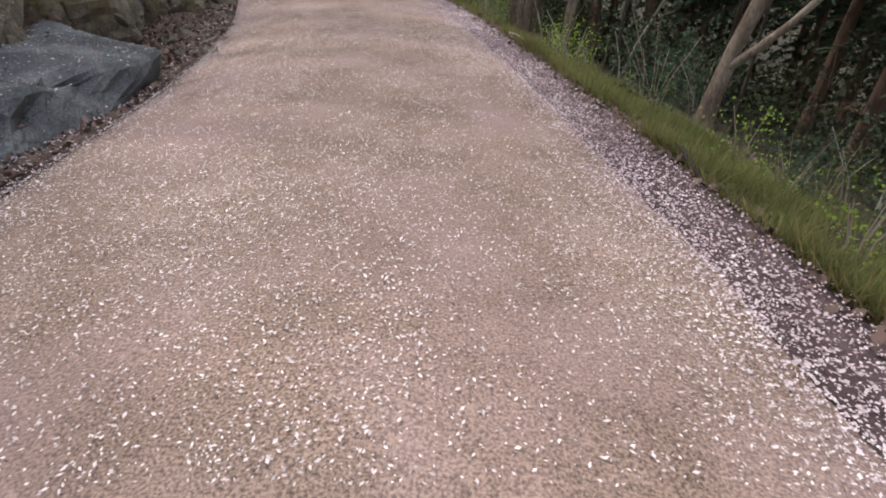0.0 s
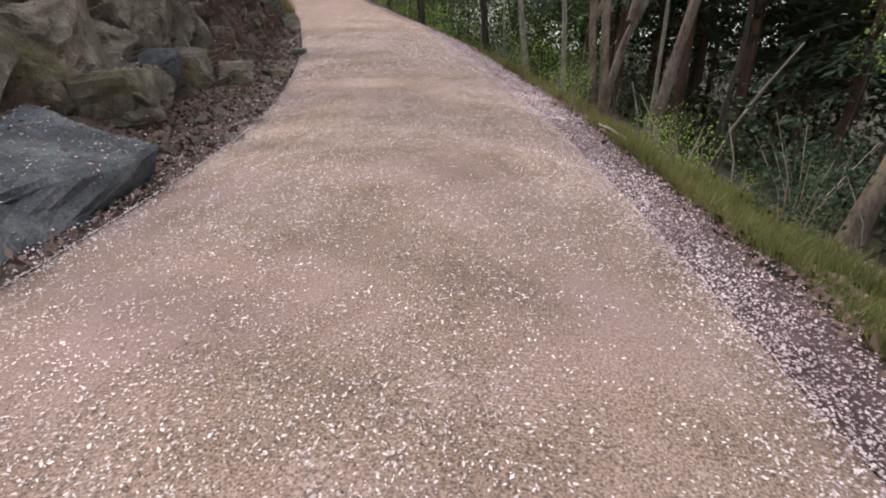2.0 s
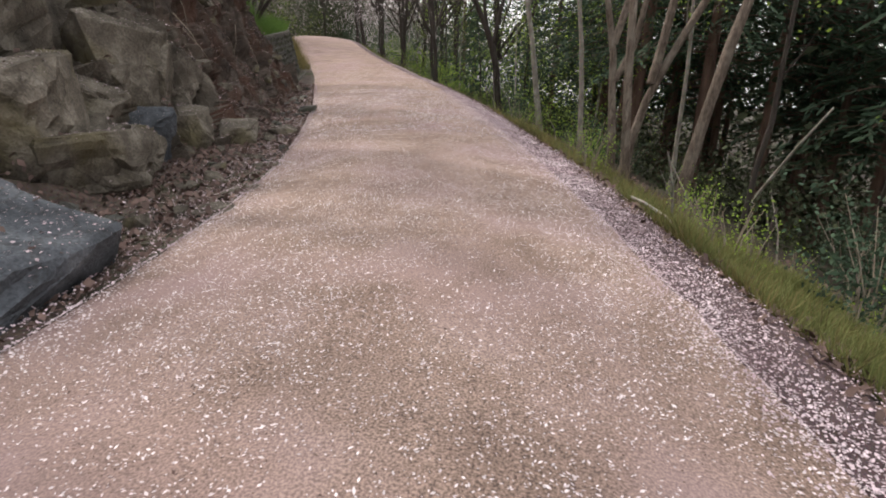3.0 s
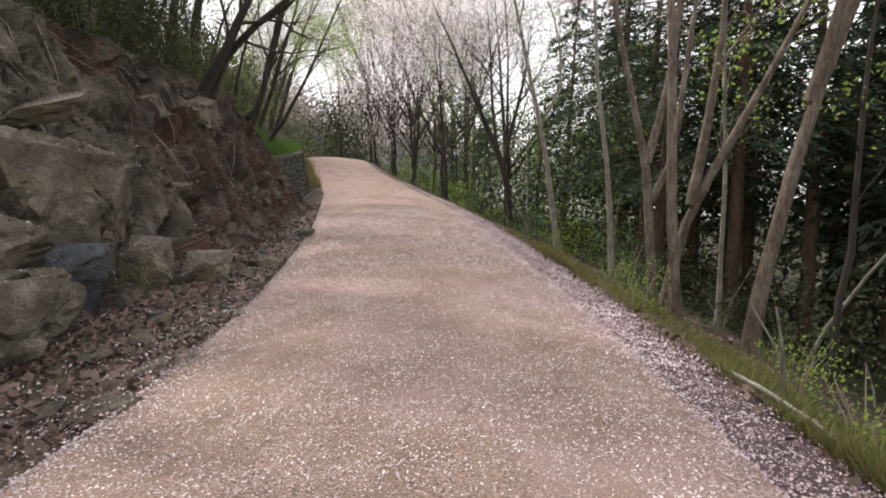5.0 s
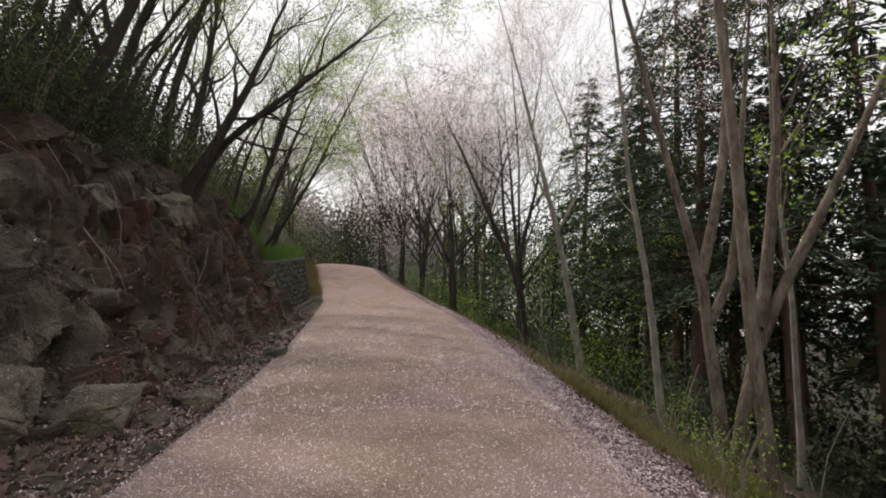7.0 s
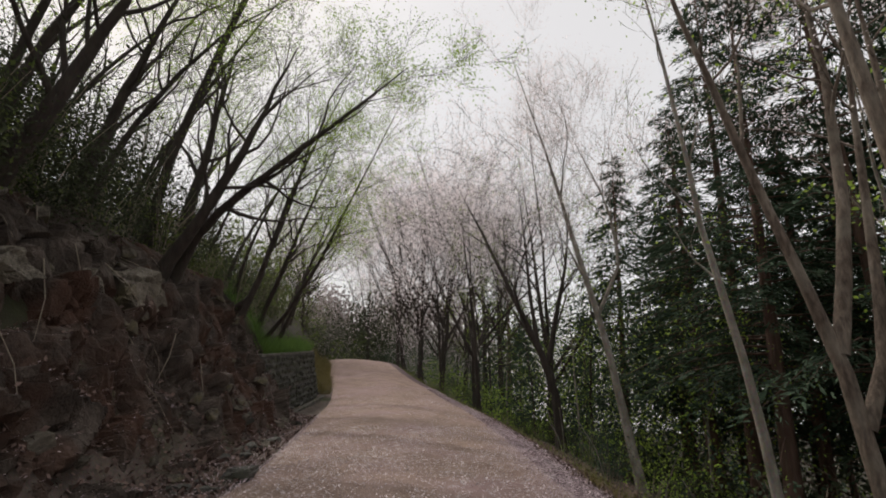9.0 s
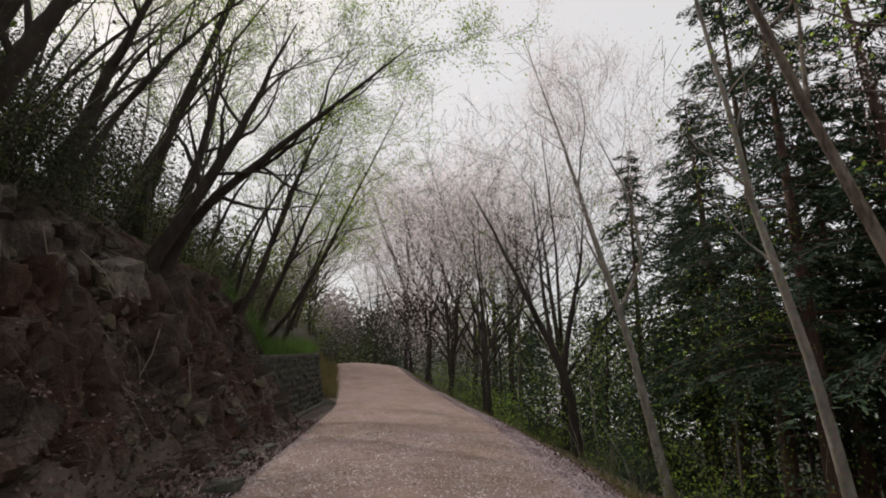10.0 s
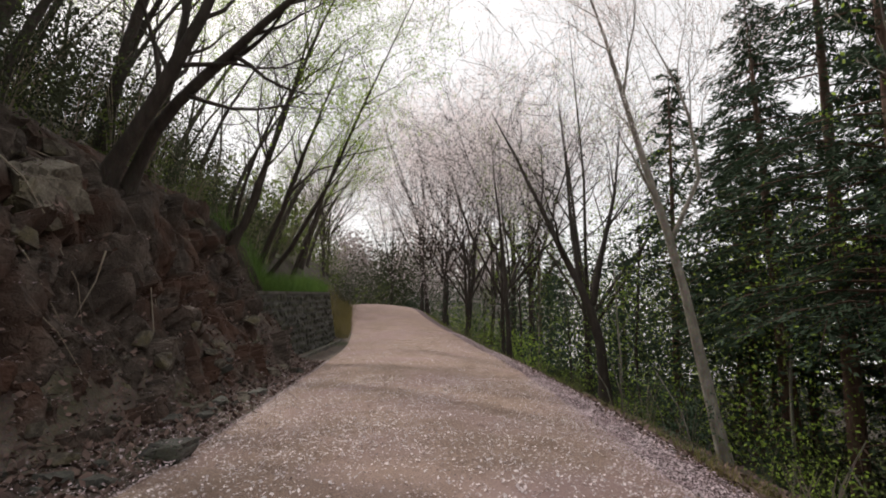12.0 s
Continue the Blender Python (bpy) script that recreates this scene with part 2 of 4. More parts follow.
def tubes(chains, sides):
    """Vertices and faces of tapered tubes along chains of (points, radii)."""
    V, F = [], []
    for P, Rr in chains:
        P = np.asarray(P, float)
        k = len(P)
        T = np.gradient(P, axis=0)
        T /= np.linalg.norm(T, axis=1)[:, None] + 1e-9
        ref = np.array([1.0, 0.0, 0.0]) if abs(T[0][0]) < 0.8 else np.array([0.0, 1.0, 0.0])
        U = np.cross(T, ref)
        U /= np.linalg.norm(U, axis=1)[:, None] + 1e-9
        W = np.cross(T, U)
        n = sides if Rr[0] > 0.03 else 3
        an = np.arange(n) * 2 * np.pi / n
        base = len(V)
        for i in range(k):
            ring = P[i] + Rr[i] * (np.cos(an)[:, None] * U[i] + np.sin(an)[:, None] * W[i])
            V.extend(ring.tolist())
        for i in range(k - 1):
            for j in range(n):
                a, b = base + i * n + j, base + i * n + (j + 1) % n
                F.append((a, b, b + n, a + n))
        if n > 4:
            F.append(tuple(base + (k - 1) * n + j for j in range(n)))
    return V, F


# ---- the plan: the road's centre line, half width and height ----
CENTRE = [(0.35, -30, 2.8), (-0.2, -8, 2.8), (-0.55, 0, 2.75), (-0.85, 3.6, 2.55), (-1.12, 6, 2.4), (-1.58, 8.6, 2.3), (-2.0, 10.8, 2.27),
          (-3.0, 13.9, 2.38), (-4.55, 18.4, 2.55), (-5.55, 21.2, 2.7), (-8.65, 28.9, 3.1), (-11.7, 36.0, 3.2), (-15.5, 43.7, 3.3),
          (-20.7, 53.0, 3.4), (-27.4, 65.4, 3.4), (-35.0, 77.0, 3.2), (-52.0, 96.0, 3.0), (-80.0, 122.0, 3.0)]
cen = np.array(CENTRE, float)
acc = np.concatenate([[0], np.cumsum(np.linalg.norm(np.diff(cen[:, :2], axis=0), axis=1))])
S = np.arange(0, acc[-1], 0.25)
cx, cy, hw = (np.interp(S, acc, cen[:, k]) for k in range(3))
ker = np.exp(-0.5 * (np.arange(-24, 25) / 9.0) ** 2)
ker /= ker.sum()


def smooth(a):
    return np.convolve(np.pad(a, 24, mode="reflect", reflect_type="odd"), ker, mode="valid")


cx, cy, hw = smooth(cx), smooth(cy), smooth(hw)
cz = smooth(np.interp(cy, [0, 7.4, 12.1, 18.6, 27.9, 37.2, 44.6, 53.9, 65.1, 74.4, 84, 110], [0, 0, 0.09, 0.23, 0.42, 0.70, 1.30, 2.32, 3.9, 4.55, 4.3, 3.0]))
tx, ty = np.gradient(cx), np.gradient(cy)
tl = np.hypot(tx, ty)
tx, ty = tx / tl, ty / tl
nx, ny = ty, -tx                       # to the right of the way
BEND = 12.0
N0 = np.array([0.93, 0.37])
CROWN = 0.25
RE = np.array([0, 0.35, 0.75, 1.1, 1.6, 3.0, 5.0, 9.0, 20.0, 60.0, 400.0])
RZ = np.array([0, -0.05, -0.15, -0.34, -0.6, -1.22, -2.05, -3.9, -7.8, -14.5, -20.0])
LE = np.array([0, 0.5, 1.25, 1.5, 1.8, 2.3, 2.8, 3.4, 4.2, 6.0, 9.0, 20.0, 60.0, 400.0])
LZ = np.array([0, -0.03, 0.06, 0.25, 0.75, 1.5, 2.60, 3.75, 4.6, 5.8, 7.8, 13.5, 27.0, 60.0])
# where the rock face stands nearer to the road or farther from it
FACE_Y = [-30, 7.5, 9.0, 12.5, 14.5, 19.0, 22.0, 27.5, 28.7, 30.0, 37.0, 41.0, 46.0, 130.0]
FACE_SHIFT = [0.05, 0.05, -0.3, -0.3, 0.0, 0.1, 0.5, 0.6, 0.35, -0.4, -0.1, 0.2, 0.4, 0.0]


def profile(s_i, d, y):
    """Height above the road's crown line at a signed distance d from the centre (right is positive)."""
    h = hw[s_i]
    e = np.abs(d) - h
    road = -CROWN * np.minimum(np.abs(d) / h, 1.0) ** 2
    shift = np.interp(y, FACE_Y, FACE_SHIFT)
    left = np.interp(e + np.where(e > 0.3, shift * np.clip((e - 0.3) / 0.3, 0, 1), 0), LE, LZ)
    right = np.interp(e, RE, RZ)
    return cz[s_i] + road + np.where(e > 0, np.where(d < 0, left, right), 0.0)


def place_sd(s_i, d):
    """Plan position for a station and a distance; far strips run parallel, so that they never cross."""
    near = np.clip(d, -BEND, BEND)
    far = d - near
    return cx[s_i] + nx[s_i] * near + N0[0] * far, cy[s_i] + ny[s_i] * near + N0[1] * far


def station(x, y):
    i = int(np.argmin((cx - x) ** 2 + (cy - y) ** 2))
    d = (x - cx[i]) * nx[i] + (y - cy[i]) * ny[i]
    if abs(d) > BEND:
        sg = 1 if d > 0 else -1
        rx, ry = x - cx - nx * BEND * sg, y - cy - ny * BEND * sg
        along = rx * N0[0] + ry * N0[1]
        i = int(np.argmin(np.abs(rx * N0[1] - ry * N0[0]) + np.where(along * sg < -0.5, 1e3, 0)))
        d = sg * BEND + along[i]
    return i, float(d)


def ground(x, y):
    i, d = station(x, y)
    return float(profile(np.array([i]), np.array([d]), np.array([y]))[0])


def at_edge(y, e, side=1):
    """Plan position e metres outside the road's edge, at the station whose centre lies at y."""
    i = int(np.argmin(np.abs(cy - y)))
    d = side * (hw[i] + e)
    px, py = place_sd(np.array([i]), np.array([d]))
    return float(px[0]), float(py[0])


def grid_faces(rows, cols):
    a = np.arange(rows - 1)[:, None] * cols + np.arange(cols - 1)[None, :]
    return np.stack([a, a + 1, a + cols + 1, a + cols], -1).reshape(-1, 4).tolist()


# ---- the large structure ----
rng = np.random.default_rng(7)
near_rows = np.nonzero((cy > -4) & (cy < 46))[0][::1]
far_rows = np.nonzero((cy <= -4) | (cy >= 46))[0][::12]
rows_i = np.sort(np.concatenate([near_rows, far_rows]))
ds = np.concatenate([-np.array([400, 250, 150, 90, 60, 40, 28, 20, 16]), -np.arange(14, 2.0, -0.3), np.arange(-1.8, 2.0, 0.6), np.arange(2.1, 14, 0.3),
                     [16, 20, 28, 40, 60, 90, 150, 250, 400]])
II, DD = np.meshgrid(rows_i, ds, indexing="ij")
GX, GY = place_sd(II, DD)
GZ = profile(II, DD, GY)
EE = np.abs(DD) - hw[II]
bumps = np.array([noise.noise((float(x) * 0.55, float(y) * 0.55, 3.1)) for x, y in zip(GX.ravel(), GY.ravel())]).reshape(GX.shape)
GZ = GZ + bumps * np.clip((EE - 0.9) / 2.0, 0, 1) * 0.28
GZ = np.where(EE < 0.1, GZ - 0.06, GZ - 0.012)
in_face = (DD < 0) & (EE > 0.6) & (GY > -3) & (GY < 28)
GZ = np.where(in_face, GZ - 0.65 * np.clip((EE - 0.6) / 0.6, 0, 1) * np.clip((7.0 - EE) / 1.5, 0, 1), GZ)
gm = mesh_from("ground", np.stack([GX, GY, GZ], -1).reshape(-1, 3), grid_faces(*GX.shape), M_FLOOR, smooth=True)
tagged(new("ground", gm), "wooded hillside of brown leaf litter and low green growth", "ground", kind="structure")

ri = np.nonzero((cy > -12) & (cy < 112))[0]
rd = np.linspace(-1, 1, 25)
RI, RU = np.meshgrid(ri, rd, indexing="ij")
wob = np.array([0.07 * noise.noise((0, float(s) * 0.9, 9.0)) + 0.04 * noise.noise((0, float(s) * 3.1, 4.0)) for s in S])
RD = RU * hw[RI] + np.where(RU < 0, -1, 1) * np.abs(RU) ** 8 * wob[RI]
RX, RY = place_sd(RI, RD)
RZ2 = profile(RI, np.clip(RD, -hw[RI], hw[RI]), RY) + 0.012 * np.array([noise.noise((float(x) * 0.8, float(y) * 0.8, 0)) for x, y in zip(RX.ravel(), RY.ravel())]).reshape(RX.shape)
rm = mesh_from("road", np.stack([RX, RY, RZ2], -1).reshape(-1, 3), grid_faces(*RX.shape), M_ROAD, smooth=True)
tagged(new("road", rm), "pinkish tan bound-gravel road strewn with fallen petals", "road", kind="structure")


def strip(name, side, e0, e1, y0, y1, mat, rise, label, amp=0.03, freq=2.5, cols=9):
    """A long strip of ground beside the road, a little above the hillside."""
    idx = np.nonzero((cy > y0) & (cy < y1))[0]
    A, B = np.meshgrid(idx, np.linspace(0, 1, cols), indexing="ij")
    edge = np.array([0.10 * noise.noise((side * 3.0, float(s) * 1.1, 2.0)) for s in S])
    e = e0 + B * (e1 - e0 + edge[A] * 1.6)
    D = side * (hw[A] + e)
    X, Y = place_sd(A, D)
    Z = profile(A, D, Y) + rise * np.sin(np.pi * np.clip(B * 1.0, 0, 1)) - np.where(B > 0.99, 0.05, 0)
    Z = Z + amp * np.array([noise.noise((float(x) * freq, float(y) * freq, 5)) for x, y in zip(X.ravel(), Y.ravel())]).reshape(X.shape) * np.sin(np.pi * B)
    me = mesh_from(name, np.stack([X, Y, Z], -1).reshape(-1, 3), grid_faces(*X.shape) if side > 0 else [f[::-1] for f in grid_faces(*X.shape)], mat, smooth=True)
    return tagged(new(name, me), label, name, kind="structure")


strip("verge", 1, -0.03, 0.85, -10, 70, M_VERGE, 0.03, "dark earth verge covered with fallen petals")
strip("ditch", -1, -0.03, 1.75, -10, 60, M_SOIL, 0.03, "shallow debris-filled ditch of brown soil under the rock bank", amp=0.07)

# fractured rock face: blocks with cracks between them, pushed out of the bank
fi = np.nonzero((cy > -3.0) & (cy < 29.5))[0]
fs = np.repeat(S[fi], 4) + np.tile([0, 0.0625, 0.125, 0.1875], len(fi))
fidx = fs / 0.25
ev = np.concatenate([np.linspace(0.95, 3.8, 62), np.linspace(3.9, 5.4, 14)])
FS, FE = np.meshgrid(fs, ev, indexing="ij")
FI = np.clip((FS / 0.25).astype(int), 0, len(S) - 2)
FT = FS / 0.25 - FI
ip = lambda a: a[FI] * (1 - FT) + a[FI + 1] * FT
PX, PY, PN, PM, PH, PZ = ip(cx), ip(cy), ip(nx), ip(ny), ip(hw), ip(cz)
SH = np.interp(PY, FACE_Y, FACE_SHIFT)
FD = PH + FE - SH * 0.97
FX, FY = PX - PN * FD, PY - PM * FD
FZ = PZ - CROWN + np.interp(FE, LE, LZ)
# cells over the unrolled face: station and distance up the slope
up_len = np.concatenate([[0], np.cumsum(np.hypot(np.diff(ev), np.diff(np.interp(ev, LE, LZ))))])
UU = np.broadcast_to(up_len[None, :], FS.shape)
s_mid = float(S[int(np.argmin(np.abs(cy - 13.3)))])
seeds = np.concatenate([np.stack([rng.uniform(fs[0] - 1, s_mid, 130), rng.uniform(-0.3, up_len[-1] + 0.3, 130)], 1),
                        np.stack([rng.uniform(s_mid - 0.5, fs[-1] + 1, 420), rng.uniform(-0.3, up_len[-1] + 0.3, 420)], 1)])
nc = len(seeds)
size_c = np.where(seeds[:, 0] < s_mid, 1.0, 0.62)
c_off = rng.normal(0.0, 0.22, nc) * size_c
c_tilt = rng.normal(0.0, 0.36, (nc, 2)) + np.array([0.0, 0.45])
pts = np.stack([FS.ravel() + 0.18 * np.sin(UU.ravel() * 3.1), UU.ravel() * 0.8 + 0.12 * np.sin(FS.ravel() * 2.3)], 1)
seeds[:, 1] *= 0.8
near1 = np.empty(len(pts), int)
gap = np.empty(len(pts))
for a in range(0, len(pts), 4000):
    q = ((pts[a:a + 4000, None, :] - seeds[None]) ** 2).sum(-1)
    o = np.argpartition(q, 1, axis=1)[:, :2]
    q2 = np.sqrt(np.take_along_axis(q, o, 1))
    sw = q2[:, 0] > q2[:, 1]
    near1[a:a + 4000] = np.where(sw, o[:, 1], o[:, 0])
    gap[a:a + 4000] = np.abs(q2[:, 1] - q2[:, 0])
rel = pts - seeds[near1]
push = c_off[near1] + (c_tilt[near1] * rel).sum(1) - 0.34 * size_c[near1] * np.exp(-(gap / 0.045) ** 2)
push += np.array([0.05 * noise.noise((a * 2.6, b * 2.6, 1.0)) + 0.02 * noise.noise((a * 9, b * 9, 2.0)) for a, b in pts.tolist()])
far_part = (pts[:, 0] > s_mid - 0.4).astype(float)
push += far_part * np.array([0.26 * abs(noise.noise((a * 2.3, b * 0.8, 7.0))) + 0.16 * abs(noise.noise((a * 5.5, b * 2.2, 11.0))) - 0.12 for a, b in pts.tolist()])
push = push.reshape(FS.shape) * np.clip((FE - 0.95) / 0.35, 0, 1) * np.clip((5.6 - FE) / 1.6, 0.3, 1)
FX, FY = FX + PN * push * 0.85, FY + PM * push * 0.85
FZ = FZ + push * 0.35 - 0.06 * (FE < 1.0)
fm = mesh_from("rock_face", np.stack([FX, FY, FZ], -1).reshape(-1, 3), [f[::-1] for f in grid_faces(*FX.shape)], M_FACE)
fm.materials.append(M_EARTH)
wavy = FY[:-1, :-1] + 1.2 * np.sin(FE[:-1, :-1] * 2.1) - 0.5 * FE[:-1, :-1] > 12.3
fm.polygons.foreach_set("material_index", wavy.reshape(-1).astype(np.int32))
rock_face = tagged(new("rock_face", fm), "steep cut bank of fractured brown-grey rock and earth", "rock face", kind="structure")


def face_point(y, e):
    """A place on the rock face, e metres out from the undisturbed road edge line."""
    k = int(np.argmin(np.abs(PY[:, 0] - y)))
    j = int(np.argmin(np.abs(ev - e)))
    return Vector((float(FX[k, j]), float(FY[k, j]), float(FZ[k, j]))), Vector((float(PN[k, j]), float(PM[k, j]), 0.45)).normalized()


# ---- rocks ----
def rock_mesh(name, seed, size, mat, detail=1, boxy=0.55, rough=0.035):
    """An angular block: a box cut by tilted planes, its edges worn, large ones stepped along a few joints."""
    r = random.Random(seed)
    bm = bmesh.new()
    bmesh.ops.create_cube(bm, size=2.0)
    cuts = []
    for ax in range(3):
        for sg in (-1, 1):
            n = Vector((r.uniform(-0.32, 0.32), r.uniform(-0.32, 0.32), r.uniform(-0.32, 0.32)))
            n[ax] = sg
            cuts.append((n.normalized(), r.uniform(0.62, 0.85) + 0.25 * (boxy - 0.55)))
    for _ in range(5 if detail else 3):
        n = Vector((r.choice((-1, 1)) * r.uniform(0.35, 1), r.choice((-1, 1)) * r.uniform(0.35, 1), r.choice((-0.6, 1)) * r.uniform(0.2, 1))).normalized()
        cuts.append((n, r.uniform(0.72, 0.95) + 0.3 * (boxy - 0.55)))
    for n, d in cuts:
        res = bmesh.ops.bisect_plane(bm, geom=bm.verts[:] + bm.edges[:] + bm.faces[:], plane_co=n * d, plane_no=n, clear_outer=True)
        rim = [e for e in res["geom_cut"] if isinstance(e, bmesh.types.BMEdge)]
        if rim:
            bmesh.ops.contextual_create(bm, geom=rim)
    if detail:
        bmesh.ops.bevel(bm, geom=list(bm.edges), offset=0.035, segments=1, affect="EDGES", clamp_overlap=True)
        bmesh.ops.triangulate(bm, faces=bm.faces)
        if detail > 1:
            for cut in (0.3, 0.14):
                bmesh.ops.subdivide_edges(bm, edges=[e for e in bm.edges if e.calc_length() > cut], cuts=2, use_grid_fill=True)
                bmesh.ops.triangulate(bm, faces=bm.faces)
    shift = Vector((seed * 3.7, seed * 1.3, 0))
    for v in bm.verts:
        p = v.co * 2.2 + shift
        push = noise.noise(p) * rough * 1.2 + noise.noise(p * 4) * rough * 0.35
        if detail > 1:
            q = Vector((p.x * 0.75, p.y * 0.75, p.z * 1.1)) + Vector((noise.noise(p * 1.3), noise.noise(p * 1.3 + Vector((9, 0, 0))), 0)) * 0.12
            dist, cells = noise.voronoi(q * 0.62)
            push += noise.noise(cells[0] * 7) * 0.2 - max(0.0, 1 - (dist[1] - dist[0]) / 0.06) * 0.09
        v.co += v.co.normalized() * push
        v.co.x, v.co.y, v.co.z = v.co.x * size[0] / 2, v.co.y * size[1] / 2, v.co.z * size[2] / 2
    bmesh.ops.recalc_face_normals(bm, faces=bm.faces)
    me = bpy.data.meshes.new(name)
    bm.to_mesh(me)
    bm.free()
    me.materials.append(mat)
    return me


def big_rock(seed, at, size, turn, mat, label):
    me = rock_mesh("boulder", seed, [1.35 * v for v in size], mat, detail=2)
    ob = new("boulder", me)
    ob.matrix_basis = pose(*at, *turn)
    return tagged(ob, label, "rock", group="boulders of the bank")


BIG = [
    (1, (-5.15, 5.1, -0.6), (2.3, 3.6, 2.1), (4, 28, 14), M_BLUE, "large blue-grey boulder sprinkled with petals beside the road"),
    (2, (-4.85, 3.2, -0.5), (2.3, 2.4, 1.3), (3, 20, -8), M_BLUE, "large smooth blue-grey boulder at the foot of the bank"),
    (3, (-5.2, 1.3, -0.3), (2.6, 3.0, 1.8), (0, 20, 10), M_ROCK, "broad brown-grey boulder at the foot of the bank"),
    (4, (-6.45, 8.2, 0.75), (1.5, 1.5, 1.5), (12, 10, 30), M_ROCK, "tall brown boulder with a cracked face"),
    (5, (-6.8, 9.65, 0.75), (1.15, 1.4, 1.2), (-6, 12, 12), M_ROCK, "blunt six-sided brown-grey block with a flat front"),
    (6, (-6.25, 9.15, 0.2), (1.4, 1.9, 0.95), (0, -10, 10), M_ROCK, "low dark block under the six-sided one"),
    (7, (-6.65, 10.5, 0.25), (0.85, 0.95, 1.0), (14, 6, -24), M_BLUE, "blue-grey angular block with petals on its ledge"),
    (8, (-6.7, 12.05, 0.3), (0.62, 0.62, 0.6), (0, 4, 22), M_ROCK, "squarish grey block with a flat pale top"),
    (9, (-7.05, 10.9, 1.45), (1.0, 0.95, 1.35), (6, 14, -12), M_ROCK, "upright brown block in the rock face"),
    (10, (-7.2, 11.75, 1.35), (0.8, 0.8, 1.2), (0, 16, 16), M_ROCK, "upright brown-grey block in the rock face"),
    (11, (-7.35, 11.3, 2.55), (0.85, 0.6, 0.26), (12, -10, 25), M_ROCK, "pale flat slab lying on top of the rocks"),
    (12, (-6.35, 12.9, 0.12), (0.7, 0.6, 0.45), (8, 6, 40), M_ROCK, "fallen brown-grey stone in the ditch"),
    (13, (-8.3, 13.5, 1.2), (0.8, 0.9, 1.1), (4, 14, 8), M_EARTH, "brown block jutting from the rock face"),
    (14, (-9.6, 15.2, 3.1), (0.9, 0.7, 0.5), (10, -14, 30), M_ROCK, "pale stone perched high on the bank"),
    (17, (-10.6, 18.5, 3.35), (0.9, 0.8, 0.75), (14, 8, 0), M_ROCK, "loose brown-grey stone high on the bank"),
    (19, (-6.9, 8.6, 2.1), (1.4, 1.5, 1.2), (0, 12, 0), M_ROCK, "brown boulder above the road with an overhanging edge"),
    (20, (-6.35, 6.6, 1.0), (1.6, 1.7, 1.4), (0, 8, 14), M_ROCK, "big brown boulder above the blue-grey one"),
    (21, (-6.6, 4.4, 1.3), (1.7, 2.1, 1.6), (0, 16, -14), M_ROCK, "big brown boulder high in the bank"),
    (22, (-4.05, 8.75, -0.2), (0.5, 0.32, 0.16), (0, 0, 60), M_ROCK, "flat stone lying at the road's edge"),
    (23, (-4.75, 11.1, -0.17), (0.55, 0.3, 0.16), (0, 4, 80), M_ROCK, "flat stone slab at the road's edge"),
    (24, (-4.35, 9.6, -0.2), (0.5, 0.26, 0.14), (3, 0, 72), M_ROCK, "flat stone lying at the road's edge"),
    (25, (-7.3, 18.1, 0.05), (0.42, 0.34, 0.26), (0, 0, 10), M_STONE, "pale rounded stone beside the road"),
    (26, (-6.05, 14.3, -0.03), (0.55, 0.35, 0.22), (4, 0, 50), M_ROCK, "fallen flat stone in the ditch"),
]
big_rocks = [big_rock(*spec) for spec in BIG]

# smaller blocks set in the face
rr = random.Random(21)
BLOCKS = [rock_mesh("rock", 60 + k, (1, 1, 1), M_ROCK, detail=1, rough=0.05) for k in range(8)]
for k in range(190):
    y = rr.uniform(1.5, 27.0)
    e = rr.choice([1.35, 1.5, 1.7, 1.9, 2.2, 2.5, 2.8, 3.2, 3.6, 4.2]) + rr.uniform(-0.1, 0.1)
    p, nrm = face_point(y, e)
    sc = rr.uniform(0.15, 0.5) * (0.75 if e > 3.2 or y > 14 else 1.0)
    ob = new("rock", rr.choice(BLOCKS))
    ob.parent = rock_face
    ob.matrix_basis = pose(*(p - nrm * sc * 0.12), rr.uniform(-25, 25), rr.uniform(-15, 35), rr.uniform(0, 360)) @ Matrix.Diagonal(
        (sc * rr.uniform(0.7, 1.2), sc * rr.uniform(0.8, 1.3), sc * rr.uniform(0.5, 1.2), 1))

# stones and chips lying in the ditch
CHIPS = [rock_mesh("stone", 90 + k, (1, 1, 1), M_STONE if k % 2 else M_ROCK, detail=0, rough=0.02) for k in range(6)]
stones = tagged(new("ditch_stones"), "scattered broken stones lying in the ditch", "stones", kind="stuff")
for k in range(260):
    y = rr.uniform(2.5, 27.0)
    x2, y2 = at_edge(y, abs(rr.gauss(0.75, 0.45)) + 0.05, -1)
    sc = rr.choice([0.05, 0.07, 0.09, 0.12, 0.16, 0.24]) * rr.uniform(0.8, 1.3)
    ob = new("stone", rr.choice(CHIPS))
    ob.parent = stones
    ob.matrix_basis = pose(x2, y2, ground(x2, y2) + 0.03 + sc * 0.15, rr.uniform(-20, 20), rr.uniform(-20, 20), rr.uniform(0, 360)) @ Matrix.Diagonal(
        (sc * rr.uniform(0.8, 1.6), sc, sc * rr.uniform(0.4, 0.8), 1))


# ---- the built wall with its gutter ----
WALL = [(-12.75, 26.6), (-13.6, 28.8), (-14.6, 31.4), (-15.75, 34.4), (-16.9, 37.2), (-17.9, 39.2), (-18.6, 40.2)]
wp = np.array(WALL)
wa = np.concatenate([[0], np.cumsum(np.linalg.norm(np.diff(wp, axis=0), axis=1))])


